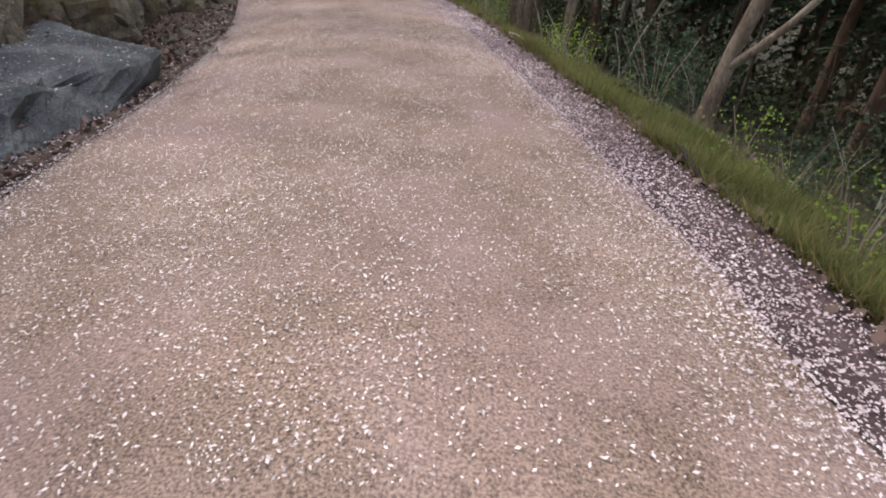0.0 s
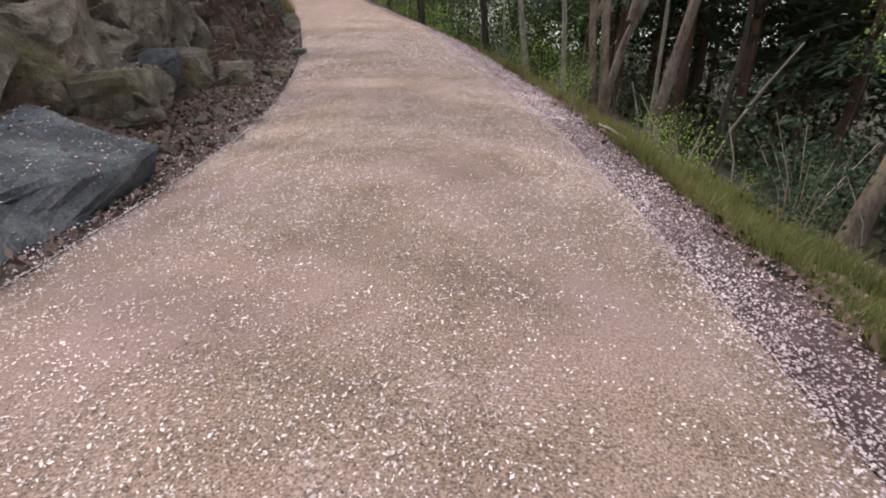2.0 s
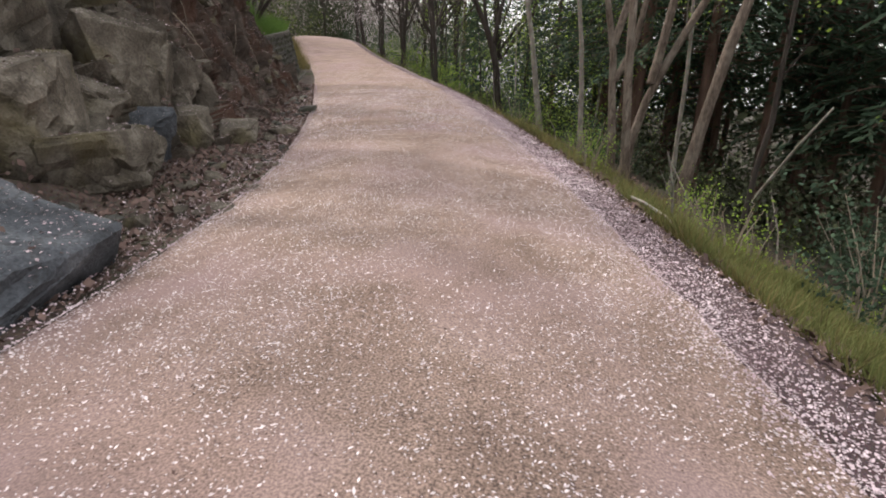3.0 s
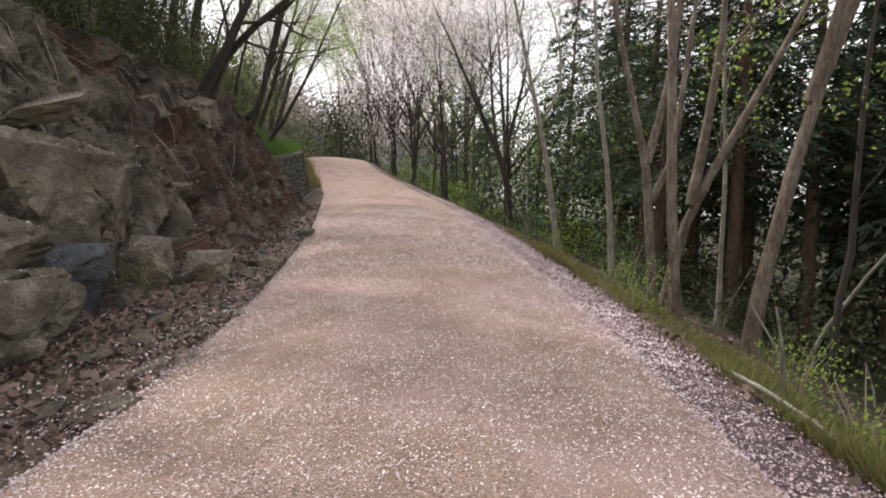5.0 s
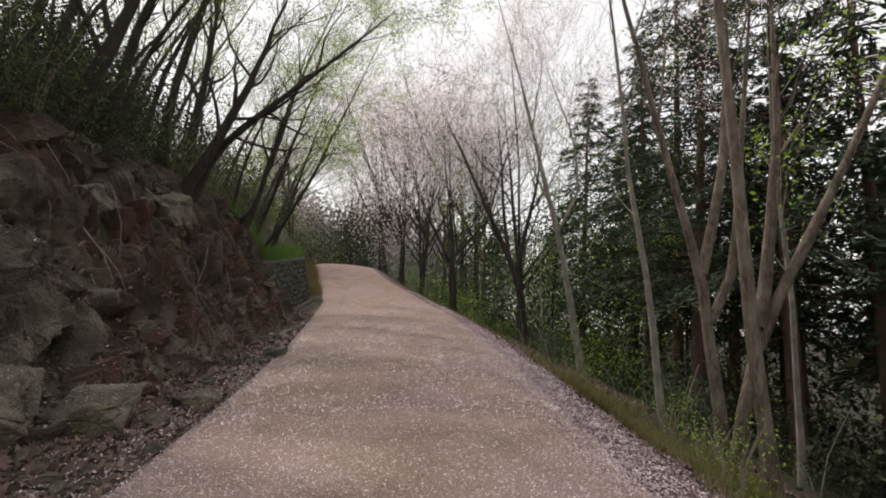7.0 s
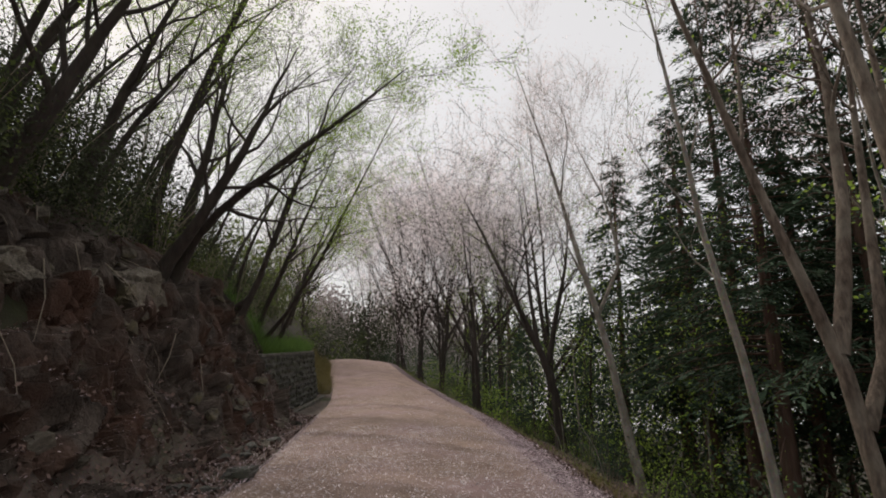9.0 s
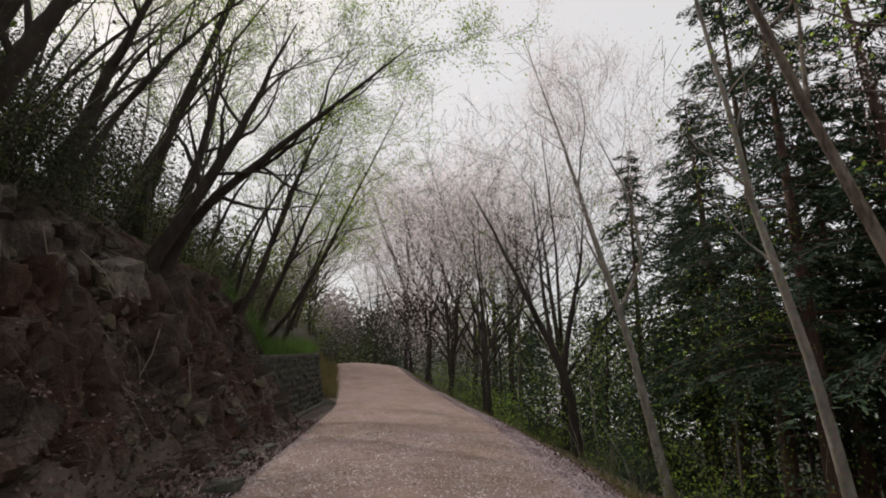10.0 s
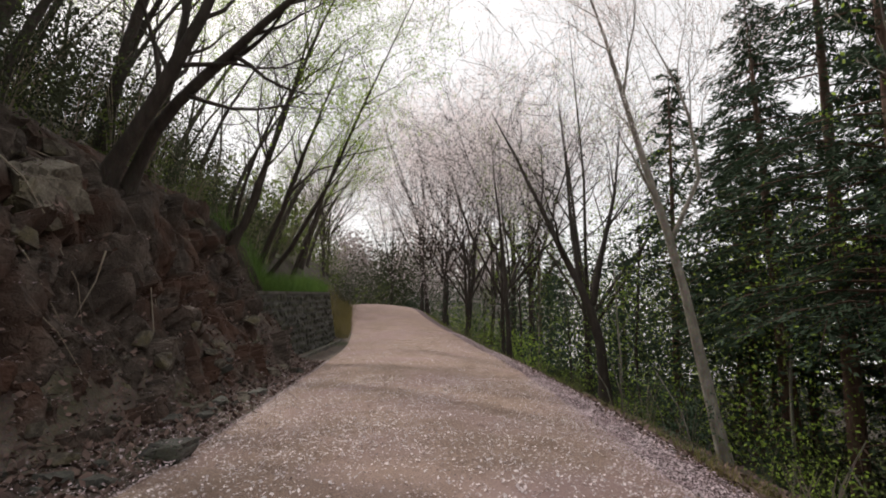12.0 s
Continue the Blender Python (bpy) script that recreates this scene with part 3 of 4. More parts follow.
def wall_at(s):
    s = min(max(s, 0), wa[-1])
    p = np.array([np.interp(s, wa, wp[:, 0]), np.interp(s, wa, wp[:, 1])])
    q = np.array([np.interp(min(s + 0.3, wa[-1]), wa, wp[:, 0]), np.interp(min(s + 0.3, wa[-1]), wa, wp[:, 1])])
    r = np.array([np.interp(max(s - 0.3, 0), wa, wp[:, 0]), np.interp(max(s - 0.3, 0), wa, wp[:, 1])])
    t = (q - r) / np.linalg.norm(q - r)
    return p, t, np.array([t[1], -t[0]])


def wall_foot(s):
    return float(np.interp(s, [0, 2.8, 7.8, wa[-1]], [0.05, 0.15, 0.42, 0.62]))


def wall_top(s):
    return float(np.interp(s, [0, 0.4, wa[-1]], [2.42, 2.45, 3.42]))


def sweep(sections):
    """A closed solid from equal rings of points."""
    n = len(sections[0])
    V = [p for sec in sections for p in sec]
    F = []
    for i in range(len(sections) - 1):
        for j in range(n):
            F.append((i * n + j, i * n + (j + 1) % n, (i + 1) * n + (j + 1) % n, (i + 1) * n + j))
    F.append(tuple(range(n))[::-1])
    F.append(tuple((len(sections) - 1) * n + j for j in range(n)))
    return V, F


wall = tagged(new("retaining_wall"), "dark weathered stone retaining wall with a concrete gutter along its foot", "retaining wall", kind="structure")
LEANBACK = 0.16
secs, caps, curbs = [], [], []
for s in np.linspace(0, wa[-1], 40):
    p, t, n = wall_at(s)
    f, tp = wall_foot(s), wall_top(s)
    back = LEANBACK * (tp - f)
    P3 = lambda off, z: (float(p[0] + n[0] * off), float(p[1] + n[1] * off), float(z))
    secs.append([P3(0, f - 0.6), P3(0, f), P3(-back, tp), P3(-back - 0.45, tp), P3(-back - 0.45, f - 0.6)])
    caps.append([P3(-back + 0.05, tp + 0.003), P3(-back + 0.05, tp + 0.10), P3(-back - 0.40, tp + 0.10), P3(-back - 0.40, tp + 0.003)])
    curbs.append([P3(0.30, f - 0.5), P3(0.30, f + 0.16), P3(0.32, f + 0.18), P3(0.44, f + 0.18), P3(0.46, f + 0.16), P3(0.46, f - 0.5)])
part("mortar_bed", mesh_from("mortar_bed", *sweep(secs), M_MORTAR), wall)
part("coping", mesh_from("coping", *sweep(caps), M_CONC), wall, "pale concrete coping strip")
part("gutter_curb", mesh_from("gutter_curb", *sweep(curbs), M_CONC), wall, "low pale concrete gutter edge")
STONES = [rock_mesh("stone", 120 + k, (1, 1, 1), M_STONE, detail=0, boxy=0.75, rough=0.02) for k in range(6)]
s, row = 0.0, 0
for row in range(9):
    s = 0.15 * (row % 2)
    while s < wa[-1] - 0.2:
        w = rr.uniform(0.30, 0.55)
        p, t, n = wall_at(s + w / 2)
        f, tp = wall_foot(s), wall_top(s)
        hgt = (tp - f) / 9.0
        z = f + (row + 0.5) * hgt
        off = -LEANBACK * (z - f) - 0.05
        ob = new("stone", rr.choice(STONES))
        ob.parent = wall
        ob.matrix_basis = pose(float(p[0] + n[0] * off), float(p[1] + n[1] * off), z + rr.uniform(-0.05, 0.05), rr.uniform(-6, 6), rr.uniform(-22, 22), math.degrees(math.atan2(t[1], t[0]))) @ Matrix.Diagonal(
            (w * rr.uniform(0.7, 0.95), 0.24 * rr.uniform(0.85, 1.3), hgt * rr.uniform(0.7, 1.0), 1))
        s += w


# ---- trees ----
def grow(r, p, d, length, radius, level, top, chains, tips, kids, ratio=0.6, up=0.12, wander=0.16, angle=42, tip_from=2):
    """One limb and, from it, its side limbs."""
    n = (6, 6, 4, 3)[min(level, 3)]
    P, Rr = [np.array(p, float)], [radius]
    d = np.array(d, float)
    d /= np.linalg.norm(d)
    for k in range(1, n + 1):
        d = d + np.array([r.gauss(0, wander), r.gauss(0, wander), r.gauss(0, wander) + up]) * (1.0 if level else 0.6)
        d /= np.linalg.norm(d)
        P.append(P[-1] + d * length / n)
        Rr.append(max(radius * (1 - 0.93 * k / n), 0.004))
    chains.append((level, P, Rr))
    if level >= tip_from:
        tips.extend(P[1:])
    branch(r, P, Rr, length, level, top, chains, tips, kids, ratio, up, wander, angle, tip_from, 0.3)


def branch(r, P, Rr, length, level, top, chains, tips, kids, ratio, up, wander, angle, tip_from, start):
    if level >= top:
        return
    for k in range(kids[min(level, len(kids) - 1)]):
        f = start + (1 - start) * (k + r.uniform(0.2, 0.9)) / kids[min(level, len(kids) - 1)]
        f = min(f, 0.98)
        i = min(int(f * (len(P) - 1)), len(P) - 2)
        u = f * (len(P) - 1) - i
        q = P[i] * (1 - u) + P[i + 1] * u
        rad = Rr[i] * (1 - u) + Rr[i + 1] * u
        t = P[i + 1] - P[i]
        t = t / np.linalg.norm(t)
        side = np.cross(t, np.array([r.gauss(0, 1), r.gauss(0, 1), r.gauss(0, 1)]))
        side /= np.linalg.norm(side) + 1e-9
        a = radians(angle * r.uniform(0.6, 1.3))
        grow(r, q, t * math.cos(a) + side * math.sin(a), length * ratio * r.uniform(0.7, 1.2) * (1.15 - 0.5 * f), rad * r.uniform(0.4, 0.62),
             level + 1, top, chains, tips, kids, ratio, up, wander, angle, tip_from)


def tree_from(name, label, trunk, radius, bark, seed, kids=(7, 5, 4), top=3, limb=3.2, start=0.45, leaf=None, per_tip=4, leaf_size=0.07, jitter=0.22,
              ratio=0.6, up=0.12, angle=42, group="", extra=(), wander=0.16, taper=0.93, single_limbs=True):
    """A tree on a given trunk line: trunk, branches and, where it has any, its leaves or blossom."""
    r = random.Random(seed)
    g = np.random.default_rng(seed)
    T = np.array(trunk, float)
    acc_t = np.concatenate([[0], np.cumsum(np.linalg.norm(np.diff(T, axis=0), axis=1))])
    q = np.linspace(0, acc_t[-1], 12)
    P = [np.array([np.interp(v, acc_t, T[:, k]) for k in range(3)]) for v in q]
    for k in range(1, 11):
        P[k] = 0.25 * P[k - 1] + 0.5 * P[k] + 0.25 * P[k + 1] + np.array([r.gauss(0, 0.02), r.gauss(0, 0.02), 0])
    Rr = [radius * (1 - taper * v / acc_t[-1]) * (1.25 if k == 0 else r.uniform(0.92, 1.08)) for k, v in enumerate(q)]
    ob = new(name)
    ob.matrix_basis = Matrix.Translation(P[0])
    loc = P[0].copy()
    stems = [(P, Rr)]
    chains, tips = [], []
    branch(r, P, Rr, limb / ratio, 0, top, chains, tips, kids, ratio, up, wander, angle, 2, start)
    for line, rad in extra:
        L2 = np.array(line, float)
        a2 = np.concatenate([[0], np.cumsum(np.linalg.norm(np.diff(L2, axis=0), axis=1))])
        q2 = np.linspace(0, a2[-1], 9)
        P2 = [np.array([np.interp(v, a2, L2[:, k]) for k in range(3)]) for v in q2]
        R2 = [rad * (1 - 0.92 * v / a2[-1]) for v in q2]
        stems.append((P2, R2))
        branch(r, P2, R2, limb / ratio, 0, top, chains, tips, kids, ratio, up, wander, angle, 2, 0.35)
    for k, (a, b) in enumerate(stems):
        V, F = tubes([(np.array(a) - loc, b)], 10)
        part("trunk" if k == 0 else "limb", mesh_from("trunk", V, F, bark, smooth=True), ob)
    if single_limbs:
        for c in [c for c in chains if c[0] == 1]:
            V, F = tubes([(np.array(c[1]) - loc, c[2])], 6)
            part("limb", mesh_from("limb", V, F, bark, smooth=True), ob)
        chains = [c for c in chains if c[0] > 1]
    if chains:
        V, F = tubes([(np.array(c[1]) - loc, c[2]) for c in chains], 4)
        part("branchwork", mesh_from("branchwork", V, F, bark, smooth=True), ob)["kind"] = "stuff"
    if leaf and tips:
        tp = np.repeat(np.array(tips), per_tip, axis=0) - loc
        tp = tp + g.normal(0, jitter, tp.shape)
        part("crown", quads_mesh("crown", leaf_quads(g, tp, leaf_size), leaf), ob)
    return tagged(ob, label, "tree", group=group)


def down(x, y, sink=0.25):
    return (x, y, ground(x, y) - sink)


# trees below the road, along its outer side
tree_from("tree", "stout brown tree forking low on the grassy slope", [down(5.5, 11.2, 0.4), (5.7, 11.3, -1.2), (6.2, 11.3, 0.6), (7.3, 11.6, 4.2), (7.8, 11.8, 8.0)], 0.2, M_BARK, 3,
          kids=(5, 4, 3), limb=3.0, leaf=M_LEAF, per_tip=1, leaf_size=0.045, start=0.5, extra=[([(5.7, 11.3, -1.2), (6.3, 10.8, -0.45), (7.3, 10.6, 0.9), (8.6, 10.3, 3.4)], 0.1)])
tree_from("tree", "straight smooth grey-brown tree beside the verge", [down(1.93, 16.2), (1.68, 16.2, 1.22), (1.5, 16.2, 3.7), (1.43, 16.2, 5.1), (1.3, 16.3, 8.0), (0.9, 16.4, 12.5)], 0.115, M_BARK, 4,
          kids=(7, 4, 3), limb=3.0, leaf=M_BLOSSOM, per_tip=6, start=0.5, leaf_size=0.042, jitter=0.26)
tree_from("tree", "leaning reddish-brown tree on the slope", [down(3.1, 15.75), (3.35, 15.8, 0.6), (3.5, 15.8, 1.4), (3.9, 15.8, 3.5), (4.4, 15.8, 5.1), (5.6, 15.9, 9.0), (6.1, 16.0, 12.0)], 0.145, M_BARK, 5,
          kids=(7, 5, 3), limb=3.2, leaf=M_LEAF, per_tip=1, leaf_size=0.045, start=0.5, extra=[([(3.75, 15.8, 2.9), (4.0, 15.6, 4.4), (4.0, 15.5, 6.5), (4.5, 15.5, 9.5)], 0.11)])
tree_from("tree", "forked grey tree in a clump on the slope", [down(1.8, 18.0), (1.6, 18.0, 1.0), (1.3, 18.0, 2.9), (0.85, 18.0, 4.6), (0.4, 18.0, 6.5), (-0.4, 18.0, 10.5)], 0.115, M_BARK, 6,
          kids=(7, 5, 3), limb=3.0, leaf=M_BLOSSOM, per_tip=6, start=0.5, leaf_size=0.042, jitter=0.26,
          extra=[([(1.5, 18.0, 1.9), (1.9, 18.1, 3.6), (2.1, 18.2, 6.0), (2.0, 18.3, 10.0)], 0.10), ([(1.62, 18.0, 1.0), (2.1, 18.2, 2.0), (2.3, 18.3, 4.2), (2.7, 18.4, 8.5)], 0.09)])
tree_from("tree", "pale-barked tree leaning away from the road", [down(2.2, 18.7), (2.5, 18.8, 0.4), (3.0, 18.8, 1.5), (4.0, 18.8, 3.5), (5.0, 18.8, 5.6), (6.4, 18.9, 10.5)], 0.14, M_BARK, 8,
          kids=(8, 5, 4), limb=3.4, leaf=M_BLOSSOM, per_tip=4, leaf_size=0.042, start=0.5, extra=[([(2.7, 18.8, 0.9), (2.95, 18.9, 2.5), (3.2, 19.0, 5.0), (3.2, 19.1, 9.0)], 0.13)])
tree_from("tree", "thin pale tree at the verge", [down(1.08, 19.35), (0.75, 19.4, 2.0), (0.45, 19.4, 3.9), (0.3, 19.4, 6.0), (0.15, 19.4, 7.8), (-0.2, 19.5, 11.0)], 0.085, M_PALE, 9,
          kids=(9, 4, 3), limb=2.0, leaf=M_SPRING, per_tip=1, start=0.35, leaf_size=0.06)
tree_from("tree", "slender grey tree leaning over the road", [down(-0.22, 27.4), (-0.7, 27.5, 1.4), (-1.2, 27.5, 4.1), (-1.9, 27.5, 7.0), (-2.65, 27.5, 10.3), (-3.6, 27.5, 14.0)], 0.15, M_PALE, 10,
          kids=(11, 6, 4), limb=3.8, leaf=M_BLOSSOM, per_tip=9, start=0.4, leaf_size=0.045, jitter=0.3, extra=[([(-1.1, 27.5, 3.7), (-0.3, 27.6, 5.4), (-0.5, 27.7, 7.5), (-1.6, 27.8, 10.5)], 0.07)])
tree_from("tree", "dark tree with a spreading vase-shaped crown", [down(-3.0, 36.0), (-3.1, 36.0, 0.6), (-3.4, 36.0, 2.4), (-4.7, 36.0, 5.0), (-6.0, 36.0, 8.0), (-7.8, 36.0, 11.9)], 0.27, M_DARK, 11,
          kids=(9, 6, 4), limb=3.8, leaf=M_SPRING, per_tip=1, start=0.4, leaf_size=0.06,
          extra=[([(-3.4, 36.0, 2.4), (-3.0, 36.0, 4.4), (-2.3, 36.0, 7.2), (-1.9, 36.0, 10.5)], 0.16), ([(-3.9, 36.0, 3.4), (-4.2, 36.1, 6.0), (-4.3, 36.2, 8.5), (-4.6, 36.3, 12.0)], 0.12)])

# leaning trees on the bank above the road
LEFT = [
    ([(-11.9, 20.5, 4.2), (-11.4, 20.5, 5.2), (-10.7, 20.5, 6.1), (-9.8, 20.5, 7.7), (-8.6, 20.6, 10.4)], 0.20, M_DARK, None),
    ([(-12.0, 21.1, 4.6), (-11.5, 21.0, 5.6), (-10.0, 21.0, 6.7), (-8.2, 21.0, 7.7), (-5.6, 21.2, 9.6)], 0.16, M_DARK, M_SPRING),
    ([(-14.3, 26.5, 3.4), (-13.8, 26.5, 4.2), (-12.6, 26.5, 8.3), (-11.4, 26.5, 11.0), (-9.8, 26.5, 14.0)], 0.14, M_DARK, M_SPRING),
    ([(-16.0, 30.2, 3.0), (-14.6, 30.0, 4.2), (-12.3, 29.5, 7.3), (-10.1, 28.0, 9.7), (-8.4, 28.0, 13.0)], 0.11, M_DARK, M_SPRING),
    ([(-10.6, 15.6, 4.0), (-10.2, 15.7, 5.2), (-9.2, 15.8, 7.2), (-7.8, 16.0, 10.0)], 0.19, M_DARK, M_SPRING),
    ([(-12.8, 18.6, 5.2), (-12.6, 18.7, 7.0), (-11.8, 18.8, 9.4), (-10.6, 19.0, 12.6)], 0.20, M_DARK, None),
    ([(-14.6, 23.4, 5.0), (-14.4, 23.5, 7.0), (-13.9, 23.6, 10.0), (-13.2, 23.6, 14.0)], 0.22, M_DARK, M_SPRING),
    ([(-16.4, 30.5, 3.4), (-15.6, 30.4, 5.4), (-14.2, 30.2, 8.6), (-12.2, 30.0, 13.0)], 0.15, M_DARK, M_SPRING),
    ([(-9.4, 11.8, 4.2), (-9.0, 11.9, 5.6), (-8.1, 12.0, 7.6), (-6.6, 12.2, 10.5)], 0.19, M_DARK, M_SPRING),
    ([(-13.6, 26.0, 4.0), (-13.0, 26.0, 5.6), (-12.0, 26.0, 8.4), (-10.9, 26.0, 12.0)], 0.12, M_DARK, None),
    ([(-19.0, 36.5, 3.6), (-18.2, 36.4, 6.0), (-16.8, 36.2, 9.5), (-15.0, 36.0, 13.5)], 0.14, M_DARK, M_SPRING),
]
for k, (line, rad, bark, leaf) in enumerate(LEFT):
    b = line[0]
    line = [(b[0] - 0.25, b[1], ground(b[0] - 0.25, b[1]) - 0.3)] + line[1:]
    tree_from("tree", "dark tree leaning over the road" + (" with fresh green leaves" if leaf else " with bare branches"), line, rad, bark, 30 + k,
              kids=(11, 7, 5), limb=3.4, leaf=leaf or M_LEAF, per_tip=4 if leaf else 1, start=0.28, leaf_size=0.058, jitter=0.16, group="leaning trees on the bank", up=0.05)


# templates of the wood, copied about
def straight(h, lean=0.0):
    return [(0, 0, -0.4), (lean * 0.2, 0, h * 0.3), (lean * 0.5, 0.1, h * 0.6), (lean, 0.1, h)]


def cedar(seed, h, spread, fine, bare=0.3):
    g = np.random.default_rng(seed)
    ob = new("cedar")
    V, F = tubes([([np.array([0, 0, z]) for z in np.linspace(-0.5, h, 8)], [0.26 * (1 - 0.93 * k / 7) for k in range(8)])], 8)
    part("trunk", mesh_from("trunk", V, F, M_RED, smooth=True), ob)
    limbs, Q = [], []
    for k in range(95):
        z = h * (bare + (0.98 - bare) * (k + g.uniform(0, 1)) / 95)
        ln = spread * (1.12 * (1 - z / h)) ** 0.7 * g.uniform(0.5, 1.2) + 0.25
        th = g.uniform(0, 2 * np.pi)
        dr = np.array([np.cos(th), np.sin(th), 0])
        fr = np.linspace(0, 1, 4)
        pts2 = [np.array([0, 0, z]) + dr * ln * f + np.array([0, 0, ln * (0.18 * f - 0.42 * f * f)]) for f in fr]
        limbs.append((pts2, [0.035 * (1 - 0.85 * f) for f in fr]))
        m = int((25 + 20 * ln) * (2.3 if fine else 0.6))
        f = g.uniform(0.22, 1.05, m)
        base = np.array([0, 0, z]) + dr * (ln * f)[:, None] + np.array([0, 0, 1.0]) * (ln * (0.18 * f - 0.42 * f * f))[:, None]
        wide = np.cross(dr, [0, 0, 1.0])
        sd = g.normal(0, 0.22, m) * (0.6 + ln * 0.35) * (1.1 - 0.6 * f)
        base = base + wide * sd[:, None] + g.normal(0, 0.06, (m, 3)) - np.array([0, 0, 1.0]) * np.abs(sd)[:, None] * 0.3
        u = dr + wide * np.sign(sd)[:, None] * 0.7 + g.normal(0, 0.35, (m, 3)) - np.array([0, 0, 0.35])
        u /= np.linalg.norm(u, axis=1)[:, None]
        v = np.cross(u, np.array([0, 0, 1.0]) + g.normal(0, 0.5, (m, 3)))
        v /= np.linalg.norm(v, axis=1)[:, None]
        sz = g.uniform(0.14, 0.36, m)[:, None] * (0.85 if fine else 1.75)
        Q.append(np.stack([base - u * sz * 0.5, base - v * sz * 0.11, base + u * sz * 0.6, base + v * sz * 0.11], 1))
    for k in range(26):                # dead stubs below the crown
        z = h * g.uniform(0.06, bare + 0.06)
        th, ln = g.uniform(0, 2 * np.pi), g.uniform(0.5, 2.2)
        dr = np.array([np.cos(th), np.sin(th), g.uniform(-0.25, 0.2)])
        limbs.append(([np.array([0, 0, z]) + dr * ln * f + np.array([0, 0, -0.2 * ln * f * f]) for f in (0, 0.5, 1.0)], [0.022, 0.014, 0.005]))
    V, F = tubes(limbs, 4)
    part("branchwork", mesh_from("branchwork", V, F, M_RED), ob)["kind"] = "stuff"
    part("crown", quads_mesh("crown", np.concatenate(Q), M_CEDAR), ob)
    return tagged(ob, "dark evergreen conifer with drooping flat sprays", "conifer", group="conifers on the slope")


pick = random.Random(5)


def scatter(models, spots, lo=0.85, hi=1.15):
    """The first spots take the models themselves, the others take copies."""
    for k, (x, y) in enumerate(spots):
        sc = pick.uniform(lo, hi)
        m = pose(x, y, ground(x, y) - 0.1, pick.uniform(-2, 2), pick.uniform(-2, 2), pick.uniform(0, 360)) @ Matrix.Scale(sc, 4)
        if k < len(models):
            models[k].matrix_basis = m
        else:
            copy_thing(models[k % len(models)], m)


near_cedars = [cedar(41, 22.0, 4.8, True, 0.24), cedar(42, 18.0, 4.4, True, 0.26), cedar(43, 15.0, 4.0, True, 0.28)]
far_cedars = [cedar(44, 20.0, 4.4, False), cedar(45, 15.0, 3.8, False)]
spots = [(3.9, 31.8)]
far_spots = []
for y, e in [(24, 8.5), (13, 13.5), (27, 12.5), (17.5, 14.5), (11, 12.8), (8, 12.4), (5.5, 11.5), (22, 16), (37, 14), (47, 14), (53, 10), (31, 16), (14, 19),
                                     (9, 17), (26, 20), (19, 22), (40, 19), (2.5, 10), (12, 26), (60, 14), (30, 10.5), (25, 14), (34, 15), (28.5, 16.5), (10, 14), (98, 8), (33, 11.5), (36, 10),
             (22, 10.5), (3, 13), (21, 13), (23.5, 18), (16.5, 18), (6.5, 15), (0, 12), (12, 17), (28, 24), (15, 24), (20, 15.5), (24, 21), (31, 20), (17, 20.5), (35, 22), (22, 25), (13, 15.5)]:
    (spots if 7 < y < 32 and e < 13 else far_spots).append(at_edge(y, e))
scatter(near_cedars, spots, 0.85, 1.2)
scatter(far_cedars, far_spots, 0.85, 1.2)

cherries = []
for k in range(3):
    r3 = random.Random(500 + k)
    forks = []
    for q in range(5):
        a = (q + r3.uniform(-0.3, 0.3)) * 2 * math.pi / 5 + k
        z0, reach, h3 = r3.uniform(1.0, 2.0), r3.uniform(1.8, 3.4), r3.uniform(5.4, 7.4)
        ca, sa = math.cos(a), math.sin(a)
        forks.append(([(0, 0, z0), (0.22 * reach * ca, 0.22 * reach * sa, z0 + 0.9), (0.6 * reach * ca + r3.gauss(0, 0.25), 0.6 * reach * sa + r3.gauss(0, 0.25), z0 + 0.5 * (h3 - z0)), (reach * ca, reach * sa, h3)], r3.uniform(0.032, 0.05)))
    cherries.append(tree_from("cherry_tree", "wide cherry tree in pale pink blossom", straight(6.6, 0.9 * (k - 1)), 0.085, M_DARK, 50 + k, kids=(6, 4, 3), limb=3.0, leaf=M_BLOSSOM, per_tip=5,
                              leaf_size=0.048, jitter=0.24, start=0.3, up=0.05, angle=50, wander=0.22, group="blossoming cherry trees", single_limbs=False, extra=forks))
spots = [at_edge(y, e) for y, e in [(39, 2.4), (43.5, 3.4), (48, 2.2), (52.5, 3.2), (57, 2.2), (62, 3.0), (67, 2.4), (72, 3.0), (41, 8), (47, 7), (54, 8), (61, 8), (69, 8), (84, 3),
                                    ]]
spots += [at_edge(y, e, -1) for y, e in [(60, 3.0), (66, 3.0), (72, 3.5), (79, 3.0), (86, 3.0), (93, 4.0)]]
right_n = 14
scatter(cherries, spots[:right_n], 1.5, 1.95)
for x, y in spots[right_n:]:
    copy_thing(cherries[pick.randrange(3)], pose(x, y, ground(x, y) - 0.1, 0, 0, pick.uniform(0, 360)) @ Matrix.Scale(pick.uniform(0.85, 1.1), 4))

